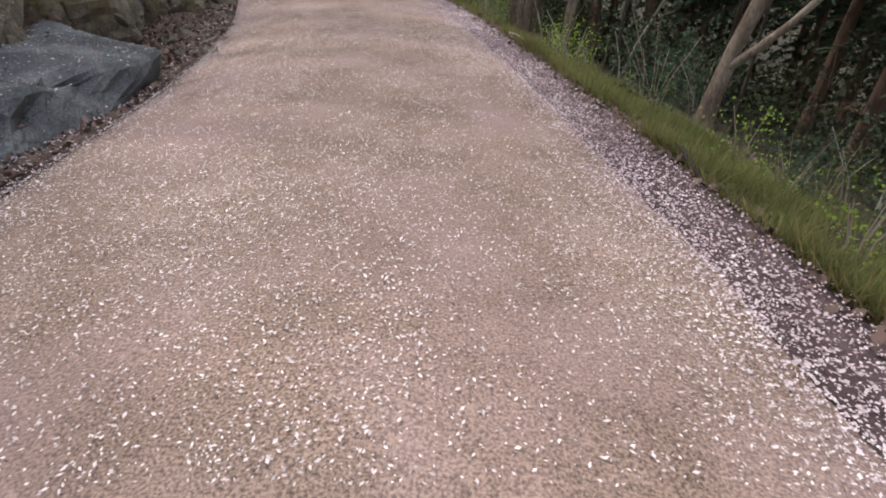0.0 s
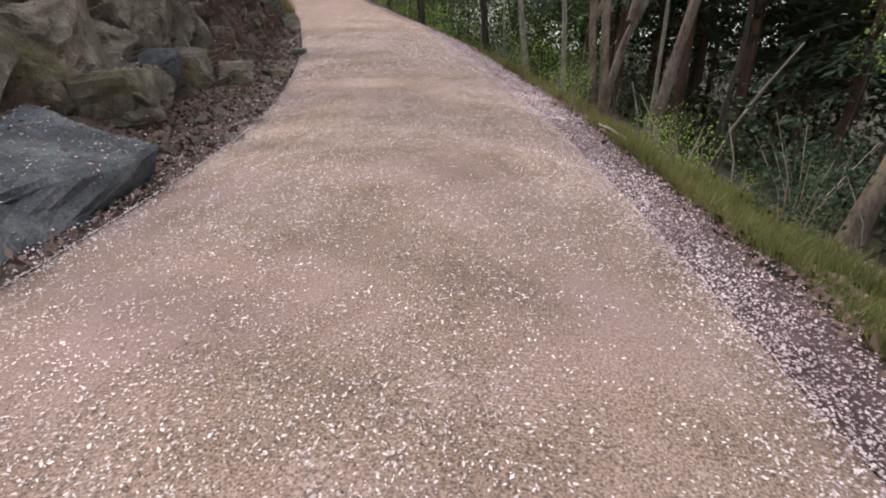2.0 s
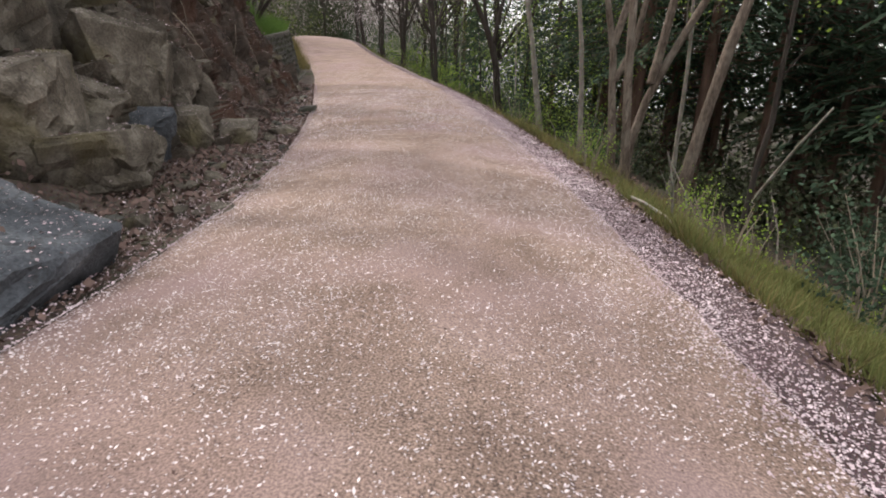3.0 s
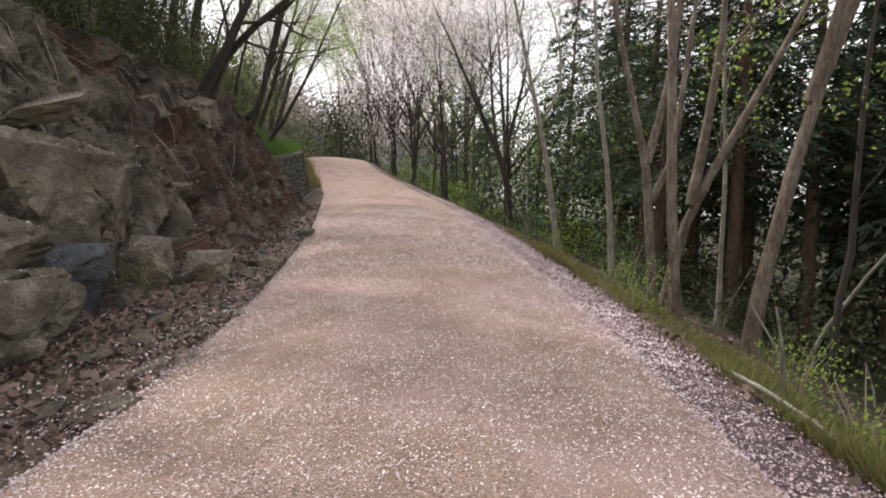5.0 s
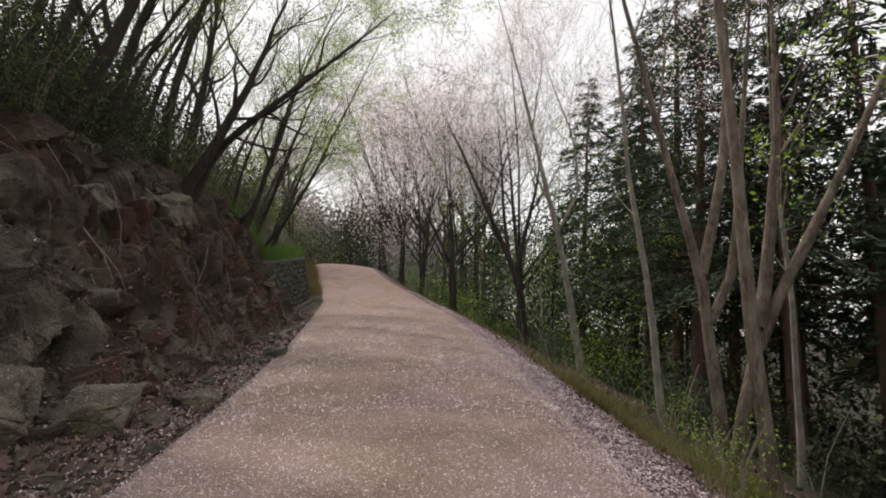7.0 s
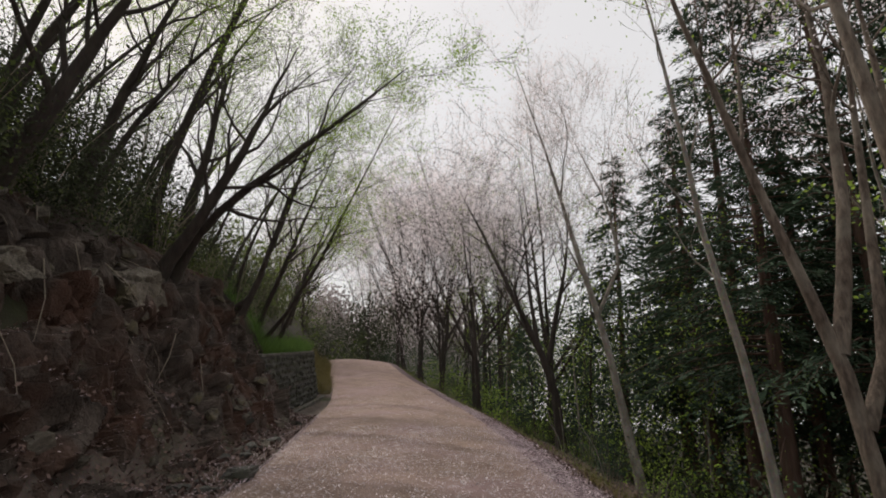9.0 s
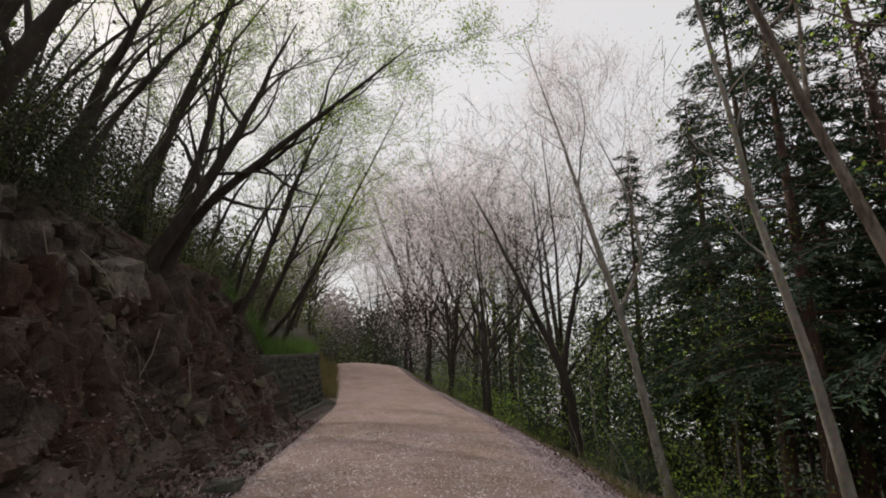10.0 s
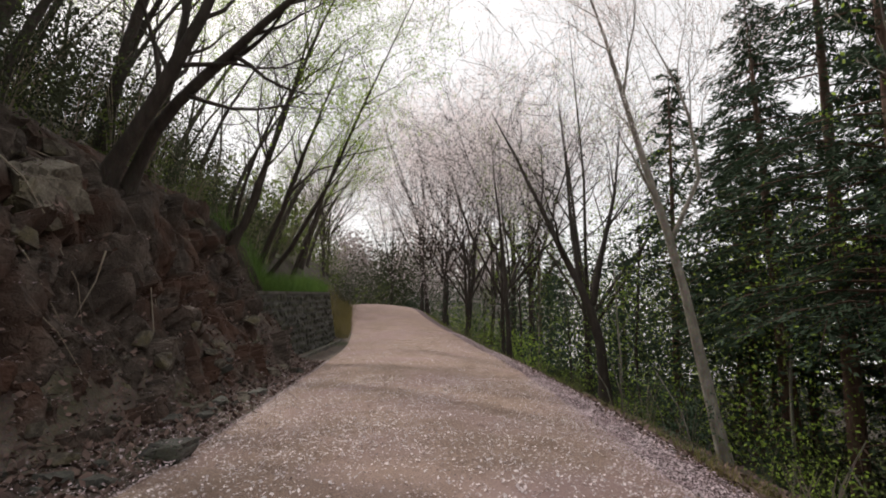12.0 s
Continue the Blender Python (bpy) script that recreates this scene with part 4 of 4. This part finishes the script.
bares = []
for k in range(3):
    bares.append(tree_from("young_tree", "slender grey tree with bare twigs and first green leaves", straight(9.0, 0.9 * (k - 1)), 0.07, M_DARK if k else M_PALE, 70 + k, kids=(8, 4, 2), limb=2.4,
                           leaf=M_SPRING, per_tip=2, leaf_size=0.085, jitter=0.2, start=0.3, group="young trees of the wood", single_limbs=False))
spots = [at_edge(y, e) for y, e in [(18, 6.6), (14, 6.0), (11, 7.0), (7.5, 7.6), (25, 8.8), (38, 5.6), (43, 5.6), (15.5, 12), (5, 8.5),
                                    (28.5, 9), (36, 8), (12.5, 9.5), (2, 8), (48, 5), (55, 5.5), (41, 3), (44.5, 5), (50, 5.5), (37, 7.8)]]
spots += [at_edge(y, e, -1) for y, e in [(9, 6.5), (11.5, 8.0), (13.5, 6.2), (17, 7.0), (20, 8.5), (22, 10.5), (24, 8.2), (28, 9), (31, 8.5), (35, 7.5), (41, 6), (46, 5), (52, 5),
                                         (16, 14), (21, 14), (26, 15), (10, 10), (12, 13), (14, 16), (18, 12), (19.5, 16), (23, 12.5), (25, 18), (29, 13), (33, 12), (37, 11), (8, 13), (44, 9)]]
scatter(bares, spots, 0.75, 1.4)

leaners = []
for k in range(4):
    leaners.append(tree_from("leaning_tree", "dark bank tree leaning over the road, " + ("its fresh leaves green" if k % 2 else "its branches bare"),
                             [(0, 0, -0.5), (0.5, 0, 1.8), (1.6, 0.1, 4.6), (3.2, 0.2, 7.4), (4.8 + 0.5 * k, 0.3, 10.6)], 0.13, M_DARK, 170 + k, kids=(10, 6, 3), limb=3.2,
                             leaf=M_SPRING if k % 2 else M_LEAF, per_tip=3 if k % 2 else 1, leaf_size=0.065, jitter=0.2, start=0.25, group="leaning trees on the bank", single_limbs=False, up=0.06))
LEANSPOTS = [(7.5, 5.2), (10, 5.0), (12.5, 5.6), (14.5, 5.0), (16.5, 5.4), (18.5, 5.0), (20, 6.4), (22, 5.2), (25, 5.0), (27, 6.5), (30, 5.0), (32.5, 4.4), (35, 5.6), (37.5, 4.0), (40, 4.4), (43, 3.6), (46, 3.6), (50, 3.6), (54, 4),
             (13.5, 9.5), (18, 9.5), (23.5, 9.5), (28, 11), (33, 9.5), (39, 10), (16, 8), (26, 8), (21, 12),
             (11, 8.5), (15, 11), (19, 7.6), (20.5, 10), (24.5, 12), (29.5, 8), (31, 11.5), (36, 8.5), (14, 7), (23, 7.4), (17.5, 12.5), (26.5, 10.5)]
for k, (y, e) in enumerate(LEANSPOTS):
    x2, y2 = at_edge(y, e, -1)
    i = int(np.argmin(np.abs(cy - y)))
    m = pose(x2, y2, ground(x2, y2) - 0.1, 0, 0, math.degrees(math.atan2(ny[i], nx[i])) + pick.uniform(-35, 35)) @ Matrix.Scale(pick.uniform(0.75, 1.2), 4)
    if k < 4:
        leaners[k].matrix_basis = m
    else:
        copy_thing(leaners[k % 4], m)


def shrub(seed, leaf, h, n_stem, per, size, label, name="shrub"):
    r = random.Random(seed)
    g = np.random.default_rng(seed)
    ob = new(name)
    chains, tips = [], []
    for k in range(n_stem):
        a, h1 = r.uniform(0, 6.28), h * r.uniform(0.6, 1.1)
        o = r.uniform(0.25, 0.6) * h1
        P = [np.array([0.08 * math.cos(a), 0.08 * math.sin(a), -0.15]), np.array([0.4 * o * math.cos(a), 0.4 * o * math.sin(a), 0.5 * h1]), np.array([o * math.cos(a), o * math.sin(a), h1])]
        chains.append((1, P, [0.012, 0.008, 0.004]))
        for f in np.linspace(0.15, 1.0, 6):
            q = P[0] * (1 - f) ** 2 + 2 * P[1] * f * (1 - f) + P[2] * f * f
            tips += [q + np.array([r.gauss(0, 0.13), r.gauss(0, 0.13), r.gauss(0, 0.08)]) * h for _ in range(3)]
    V, F = tubes([(c[1], c[2]) for c in chains], 3)
    part("stem", mesh_from("stem", V, F, M_TWIG), ob)["kind"] = "stuff"
    tp = np.repeat(np.array(tips), per, axis=0)
    part("foliage", quads_mesh("foliage", leaf_quads(g, tp + g.normal(0, 0.10, tp.shape), size), leaf), ob)
    return tagged(ob, label, "shrub", group="undergrowth shrubs")


shrubs = [shrub(81, M_LEAF, 1.0, 7, 3, 0.055, "leafy green undergrowth shrub on the slope"), shrub(82, M_CEDAR, 1.4, 9, 6, 0.055, "tall dark evergreen shrub on the slope"),
          shrub(83, M_SPRING, 0.7, 6, 2, 0.036, "light green sapling shrub near the verge")]
r_thin = random.Random(3)
spots = []
while len(spots) < 90:
    y, e = pick.uniform(1, 62), pick.choice([1.7, 2.2, 2.8, 3.6, 4.5, 5.5, 6.5, 8.0, 10.0, 12.0]) + pick.uniform(-0.3, 0.4)
    kind = len(spots) % 3
    if kind < 2 and (e < 3 or y < 30 and r_thin.random() < 0.5):
        continue
    if kind == 2 and e > 5:
        continue
    spots.append(at_edge(y, e))
scatter(shrubs, spots, 0.7, 1.4)
bushes = [shrub(86, M_SHADED, 1.9, 12, 4, 0.065, "dense dark bush on top of the bank", "bush"), shrub(87, M_LEAF, 1.5, 10, 3, 0.06, "green leafy bush on top of the bank", "bush")]
spots = [at_edge(pick.uniform(5, 50), pick.choice([4.2, 4.6, 5.0, 5.6, 6.4, 7.4, 8.5]) + pick.uniform(-0.2, 0.3), -1) for k in range(75)]
spots += [at_edge(y, e, sd) for y, e, sd in [(95, 1, 1), (100, 2, 1), (104, 1, 1), (90, 2.5, 1), (108, 1, 1), (88, 1.5, -1), (94, 1.5, -1), (112, 0.5, 1), (84, 3, 1), (80, 4, 1), (75, 5, 1)]]
scatter(bushes, spots, 0.8, 1.5)


# dense low growth under the trees and the woods farther off
def clumps(name, label, spots, height, radius, count, size, mat, seed, top=None):
    g = np.random.default_rng(seed)
    Q = []
    for x, y in spots:
        z = ground(x, y)
        hgt, rad = (height if top is None else max(top - z, 2.0)) * g.uniform(0.6, 1.3), radius * g.uniform(0.7, 1.3)
        u = g.normal(size=(count, 3))
        u /= np.linalg.norm(u, axis=1)[:, None]
        u *= g.uniform(0.5, 1.0, count)[:, None] ** 0.5
        P = np.stack([x + u[:, 0] * rad, y + u[:, 1] * rad, z + hgt * (0.48 + 0.5 * u[:, 2])], 1) + g.normal(0, 0.12 * rad, (count, 3))
        Q.append(leaf_quads(g, P, size, 0.55))
    return tagged(new(name, quads_mesh(name, np.concatenate(Q), mat)), label, "undergrowth", kind="stuff")


def spread_spots(n, y0, y1, e0, e1, side, seed):
    """Spots beside the road; the slope in front of the vase-shaped tree stays open."""
    r = random.Random(seed)
    sp = [(r.uniform(y0, y1), e0 + (e1 - e0) * r.random() ** 1.3) for _ in range(n)]
    return [at_edge(y, e, side) for y, e in sp if not (side > 0 and 22 < y < 37 and e < 5.5)]


# the darkest of these clumps carry forest shade in their leaf colour
clumps("dark_undergrowth", "dense undergrowth below the road, coloured dark as in shade", spread_spots(120, -2, 60, 5.5, 18.0, 1, 1), 1.3, 1.2, 200, 0.085, M_SHADED, 11)
clumps("slope_undergrowth", "dark growth on the shaded lower slope", spread_spots(230, 4, 50, 9.0, 30.0, 1, 95), 2.6, 2.2, 170, 0.19, M_SHADED, 96)
clumps("green_undergrowth", "green undergrowth between the trunks below the road", spread_spots(60, 20, 62, 3.4, 12.0, 1, 2), 1.6, 0.9, 150, 0.085, M_LEAF, 12)
clumps("fresh_undergrowth", "fresh light green bushes between the far trunks", spread_spots(46, 26, 62, 2.5, 9.0, 1, 21), 2.6, 1.2, 90, 0.14, M_SPRING, 22)
clumps("crest_growth", "dark bushes between the trunks where the road crests", spread_spots(60, 38, 80, 2.2, 11.0, 1, 51), 4.6, 1.5, 260, 0.15, M_CEDAR, 52)
clumps("fresh_saplings", "saplings in fresh light green leaf on the slope", spread_spots(60, 24, 58, 5.6, 13.0, 1, 71), 6.0, 1.7, 150, 0.10, M_SPRING, 72, top=5.0)
clumps("blossom_thicket", "pale pink blossom of cherry trees beyond the crest", spread_spots(60, 50, 105, 3.0, 18.0, 1, 81) + spread_spots(30, 58, 110, 3.6, 12.0, -1, 82), 10.0, 2.6, 520, 0.08, M_BLOSSOM, 83)
clumps("mid_woods", "green trees on the slope beyond the bend", spread_spots(44, 28, 60, 8.0, 20.0, 1, 31), 11.0, 2.3, 480, 0.13, M_LEAF, 32, top=9.0)
clumps("dark_mid_woods", "dark evergreen trees on the slope beyond the bend", spread_spots(60, 26, 62, 8.5, 24.0, 1, 33), 13.0, 2.2, 420, 0.22, M_CEDAR, 34, top=7.0)
clumps("far_woods", "woods farther down the slope, coloured dark as in shade", spread_spots(170, -20, 120, 15.0, 45.0, 1, 3), 15.0, 3.6, 370, 0.38, M_SHADED, 13, top=12.0)
clumps("ridge_woods", "distant wooded ridge beyond the slope", spread_spots(110, 10, 125, 44.0, 95.0, 1, 91), 18.0, 6.0, 300, 0.55, M_SHADED, 92, top=20.0)
r_hill = random.Random(77)
hill = []
while len(hill) < 64:
    a, dist = radians(r_hill.uniform(-33, -12)), r_hill.uniform(132, 165)
    hill.append((dist * math.sin(a), 10 + dist * math.cos(a)))
clumps("far_hill_woods", "hazy grey-pink bare and blossoming woods on the far hill", hill, 20.0, 7.0, 800, 1.0, M_FARWOOD, 98, top=26.0)
clumps("far_green_woods", "green woods beyond the bend of the road", spread_spots(30, 80, 122, 3.0, 30.0, 1, 4) + spread_spots(24, 60, 122, 5, 25, -1, 5), 7.0, 2.8, 170, 0.6, M_LEAF, 14)
clumps("bend_woods", "dark woods closing the view beyond the bend", spread_spots(50, 80, 112, 1.5, 12.0, 1, 8) + spread_spots(34, 74, 118, 3, 14, -1, 9) + spread_spots(22, 100, 122, 0.5, 10.0, 1, 10), 15.0, 3.0, 420, 0.36, M_SHADED, 17)
clumps("hill_woods", "dark woods up the hill behind the bank", spread_spots(60, 0, 60, 11.0, 30.0, -1, 6), 6.0, 2.2, 420, 0.14, M_SHADED, 15)
clumps("bank_canopy", "leafy growth behind the leaning trees, coloured dark as in shade", spread_spots(100, 4, 40, 5.8, 12.0, -1, 41), 5.6, 1.7, 620, 0.075, M_SHADED, 42)
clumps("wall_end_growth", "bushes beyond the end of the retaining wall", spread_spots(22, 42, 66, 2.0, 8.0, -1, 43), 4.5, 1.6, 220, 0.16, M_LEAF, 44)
clumps("overhanging_growth", "dark growth hanging over the top of the rock face", spread_spots(46, 11, 25, 3.7, 6.2, -1, 61), 2.3, 0.9, 420, 0.065, M_SHADED, 62)
clumps("bank_undergrowth", "dark undergrowth along the top of the bank", spread_spots(110, 4, 48, 4.4, 9.0, -1, 7), 2.1, 0.9, 330, 0.075, M_SHADED, 16)


# ---- grass, litter and petals ----
def blades(name, spots, height, label, mat=M_GRASS):
    g = np.random.default_rng(len(spots))
    P = np.array(spots)
    P = P[[noise.noise((float(a) * 0.9, float(b) * 0.9, 6.0)) + g.normal(0, 0.18) > 0.0 for a, b in P[:, :2]]]
    n = len(P)
    th = g.uniform(0, 2 * np.pi, n)
    w = np.stack([np.cos(th), np.sin(th), np.zeros(n)], 1) * g.uniform(0.004, 0.009, n)[:, None]
    tuft = np.array([0.85 + 0.9 * noise.noise((float(a) * 1.7, float(b) * 1.7, 2.0)) for a, b in P[:, :2]])
    h = (height * g.uniform(0.5, 1.3, n) * np.clip(tuft, 0.3, 1.6))[:, None]
    lean = np.stack([g.normal(0, 0.4, n), g.normal(0, 0.4, n), np.ones(n)], 1)
    tip = P + lean * h
    Q = np.stack([P - w, P + w, tip + w * 0.2, tip - w * 0.2], 1)
    return tagged(new(name, quads_mesh(name, Q, mat)), label, "grass", kind="stuff")


g2 = np.random.default_rng(77)


def strip_points(n, y0, y1, lo, hi, side, peak=None):
    i0, i1 = int(np.argmin(np.abs(cy - y0))), int(np.argmin(np.abs(cy - y1)))
    idx = g2.integers(i0, i1, n)
    e = g2.uniform(lo, hi, n) if peak is None else np.clip(g2.normal(*peak, n), lo, hi)
    D = side * (hw[idx] + e)
    fr = g2.uniform(-0.125, 0.125, n)
    X, Y = place_sd(idx, D)
    X, Y = X + tx[idx] * fr, Y + ty[idx] * fr
    return np.stack([X, Y, profile(idx, D, Y)], 1)


blades("verge_grass", np.concatenate([strip_points(52000, 0.5, 10.5, 0.8, 5.2, 1, (2.2, 1.0)), strip_points(11000, 9.0, 18, 0.8, 4.2, 1, (1.7, 0.8))]), 0.2, "soft green grass along the verge and the slope")
blades("far_grass", strip_points(9000, 17, 62, 0.8, 3.0, 1, (1.5, 0.5)), 0.2, "green grass along the far verge")
blades("dry_slope_grass", strip_points(14000, 0.5, 20, 0.75, 4.5, 1, (1.5, 0.8)), 0.24, "dry straw-coloured grass among the green along the verge", M_DRY)
blades("dry_verge_grass", strip_points(16000, 41, 64, 0.15, 2.4, -1, (0.9, 0.6)), 0.75, "dry olive-brown grass and low growth past the end of the wall", M_DRY)
blades("bank_grass", strip_points(5000, 8, 30, 4.6, 8.0, -1), 0.3, "thin green grass on top of the bank")
wt = []
for k in range(13000):
    s = g2.uniform(0.3, wa[-1] + 2.0)
    p, t, n = wall_at(s)
    back = LEANBACK * (wall_top(min(s, wa[-1])) - wall_foot(min(s, wa[-1]))) + 0.12 + abs(g2.normal(0, 0.7))
    gx, gy = p[0] - n[0] * back + max(0, s - wa[-1]) * t[0], p[1] - n[1] * back + max(0, s - wa[-1]) * t[1]
    wt.append((gx, gy, max(wall_top(min(s, wa[-1])) - 0.03 + 0.3 * min(back - 0.4, 1.0), ground(gx, gy))))
blades("wall_grass", wt, 0.62, "thick bright green grass on top of the retaining wall", M_LUSH)

tagged(new("dead_leaves", quads_mesh("dead_leaves", np.concatenate([
    flat_quads(g2, strip_points(16000, 1, 30, 0.0, 2.2, -1, (0.9, 0.6)) + np.array([0, 0, 0.05]), 0.06, 0.5),
    flat_quads(g2, strip_points(9000, 1, 32, 0.45, 2.0, 1, (0.95, 0.28)) + np.array([0, 0, 0.03]), 0.05, 0.45),
    flat_quads(g2, strip_points(14000, 6, 36, 0.8, 6.0, 1, (2.2, 1.4)) + np.array([0, 0, 0.02]), 0.07, 0.4)]), M_LITTER)), "dead reddish-brown leaves in the ditch and verge", "dead leaves", kind="stuff")


def road_points(n, y0, y1, bias=0.0):
    i0, i1 = int(np.argmin(np.abs(cy - y0))), int(np.argmin(np.abs(cy - y1)))
    idx = g2.integers(i0, i1, n)
    u = g2.uniform(-1, 1, n)
    D = u * hw[idx] * 0.995
    fr = g2.uniform(-0.125, 0.125, n)
    X, Y = place_sd(idx, D)
    X, Y = X + tx[idx] * fr, Y + ty[idx] * fr
    P = np.stack([X, Y, profile(idx, D, Y) + 0.014], 1)
    keep = np.array([0.8 * noise.noise((float(a) * 0.8, float(b) * 0.5, 8.0)) + 0.5 * noise.noise((float(a) * 5, float(b) * 4, 3.0)) for a, b in zip(X, Y)]) + g2.normal(0, 0.35, n) + bias > 0
    return P[keep]


tagged(new("road_petals", quads_mesh("road_petals", np.concatenate([
    flat_quads(g2, road_points(100000, 1.2, 14, 0.12), 0.016, 0.2, 0.5), flat_quads(g2, road_points(48000, 14, 25, 0.12), 0.025, 0.34, 0.6),
    flat_quads(g2, road_points(22000, 25, 44, 0.12), 0.028, 0.3, 0.6),
    flat_quads(g2, strip_points(5000, 1, 26, -0.8, -0.02, 1, (-0.12, 0.22)) + np.array([0, 0, 0.014]), 0.016, 0.08), flat_quads(g2, strip_points(7000, 1, 26, -0.8, -0.02, -1, (-0.12, 0.24)) + np.array([0, 0, 0.014]), 0.018, 0.2)]), M_PETAL)),
    "fallen pale pink petals strewn over the road", "petals", kind="stuff")
tagged(new("road_grit", quads_mesh("road_grit", flat_quads(g2, road_points(44000, 1.2, 15, -0.1), 0.011, 0.3, 0.6), M_LITTER)), "dark bud scales and grit between the petals on the road", "grit", kind="stuff")
tagged(new("verge_petals", quads_mesh("verge_petals", np.concatenate([
    flat_quads(g2, strip_points(30000, 0, 20, -0.5, 1.0, 1, (0.22, 0.30)) + np.array([0, 0, 0.045]), 0.0165, 0.3),
    flat_quads(g2, strip_points(9000, 0, 22, -0.5, 0.4, 1, (0.03, 0.13)) + np.array([0, 0, 0.03]), 0.019, 0.25),
    flat_quads(g2, strip_points(14000, 10, 26, -0.4, 0.9, 1, (0.15, 0.3)) + np.array([0, 0, 0.045]), 0.022, 0.4),
    flat_quads(g2, strip_points(10000, 20, 45, -0.1, 0.8, 1) + np.array([0, 0, 0.045]), 0.028, 0.4)]), M_PETAL_OLD)),
    "mauve fallen petals drifted thick along the verge", "petals", kind="stuff")
tagged(new("ditch_petals", quads_mesh("ditch_petals", flat_quads(g2, strip_points(20000, 1, 30, -0.15, 1.5, -1, (0.35, 0.4)) + np.array([0, 0, 0.06]), 0.022, 0.4), M_PETAL_OLD)),
       "fallen petals scattered in the ditch", "petals", kind="stuff")

up_face = []
for k in range(0, FX.shape[0] - 1):
    for j in range(2, 44):
        rise2 = FZ[k, j + 1] - FZ[k, j]
        run = math.hypot(FX[k, j + 1] - FX[k, j], FY[k, j + 1] - FY[k, j])
        if rise2 < run * 0.9 and g2.uniform() < 0.8:
            up_face.append((FX[k, j], FY[k, j], FZ[k, j] + 0.02))
up_face = np.repeat(np.array(up_face), 2, axis=0)
up_face[:, :2] += g2.normal(0, 0.03, (len(up_face), 2))
tagged(new("ledge_petals", quads_mesh("ledge_petals", flat_quads(g2, up_face, 0.024, 0.3), M_PETAL_OLD)), "fallen petals caught on the ledges of the rock", "petals", kind="stuff")
tagged(new("ledge_leaves", quads_mesh("ledge_leaves", flat_quads(g2, up_face[::2] + np.array([0.02, 0.03, 0.01]), 0.06, 0.5), M_LITTER)), "dead leaves caught on the ledges of the rock", "dead leaves", kind="stuff")


def on_rocks(per_area, least):
    """Places on the upward sides of the boulders."""
    spots = []
    for ob in big_rocks:
        m = ob.matrix_basis
        for f in ob.data.polygons:
            up = (m.to_3x3() @ f.normal).z
            if up < least or len(f.vertices) < 3:
                continue
            a, b, c = [m @ ob.data.vertices[i].co for i in list(f.vertices)[:3]]
            for _ in range(int(f.area * per_area * (up - least + 0.15) + g2.uniform())):
                u, v = g2.uniform(), g2.uniform()
                if u + v > 1:
                    u, v = 1 - u, 1 - v
                spots.append(a + (b - a) * u + (c - a) * v + Vector((0, 0, 0.008)))
    return np.array([tuple(p) for p in spots])


tagged(new("boulder_petals", quads_mesh("boulder_petals", flat_quads(g2, on_rocks(330, 0.3), 0.021, 0.25), M_PETAL_OLD)), "fallen petals sprinkled over the boulders", "petals", kind="stuff")
tagged(new("boulder_leaves", quads_mesh("boulder_leaves", flat_quads(g2, on_rocks(14, 0.45), 0.05, 0.3), M_LITTER)), "dead leaves lying on the boulders", "dead leaves", kind="stuff")


# ---- sticks, stake and fallen wood ----
def stick(name, label, P, radius, bark=M_TWIG, group=""):
    P = np.array(P, float)
    V, F = tubes([(P - P[0], list(np.linspace(radius, radius * 0.45, len(P))))], 6)
    ob = new(name, mesh_from(name, V, F, bark, smooth=True))
    ob.matrix_basis = Matrix.Translation(P[0])
    return tagged(ob, label, name.replace("_", " "), group=group)


stick("stake", "thin dark wooden stake in the grass of the slope", [(3.15, 11.2, ground(3.15, 11.2) - 0.2), (3.17, 11.2, -1.2), (3.2, 11.2, -0.7), (3.22, 11.22, -0.45)], 0.035, M_DARK)
for k in range(46):
    y, e = rr.uniform(6, 24), rr.uniform(2.4, 4.6)
    p, nrm = face_point(y, e)
    q, _ = face_point(y + rr.uniform(-0.5, 0.5), e - rr.uniform(0.3, 0.8))
    mid = (p + q) / 2 + nrm * rr.uniform(0.05, 0.14)
    stick("twig", "thin dry twig or root hanging on the bank", [tuple(p), tuple(mid), tuple(q + nrm * 0.04)], rr.uniform(0.008, 0.02), group="twigs on the bank")
for k in range(26):
    x2, y2 = at_edge(rr.uniform(3, 30), rr.uniform(1.6, 6.5))
    z2 = ground(x2, y2)
    a, h2 = rr.uniform(0, 6.28), rr.uniform(0.5, 1.7)
    stick("dead_stem", "pale dead stem standing on the slope", [(x2, y2, z2 - 0.15), (x2 + 0.15 * h2 * math.cos(a), y2 + 0.15 * h2 * math.sin(a), z2 + 0.5 * h2),
          (x2 + 0.45 * h2 * math.cos(a), y2 + 0.45 * h2 * math.sin(a), z2 + h2)], rr.uniform(0.012, 0.03), M_PALE, group="dead stems on the slope")
stick("fallen_log", "short broken log lying at the outer edge of the verge", [(2.36, 5.0, -0.36), (2.34, 4.7, -0.30), (2.33, 4.4, -0.33), (2.34, 4.15, -0.37)], 0.045, M_DARK)
stick("fallen_branch", "pale fallen branch lying along the verge edge", [(1.12, 11.0, -0.33), (1.22, 10.4, -0.25), (1.38, 9.8, -0.26), (1.47, 9.2, -0.3), (1.5, 8.7, -0.36)], 0.03, M_PALE)
stick("dead_stem", "long pale dead stem leaning on the slope", [(6.3, 20.6, ground(6.3, 20.6) - 0.2), (6.6, 20.2, -2.4), (7.1, 19.7, -0.9), (7.6, 19.3, 0.3)], 0.06, M_PALE, group="dead stems on the slope")
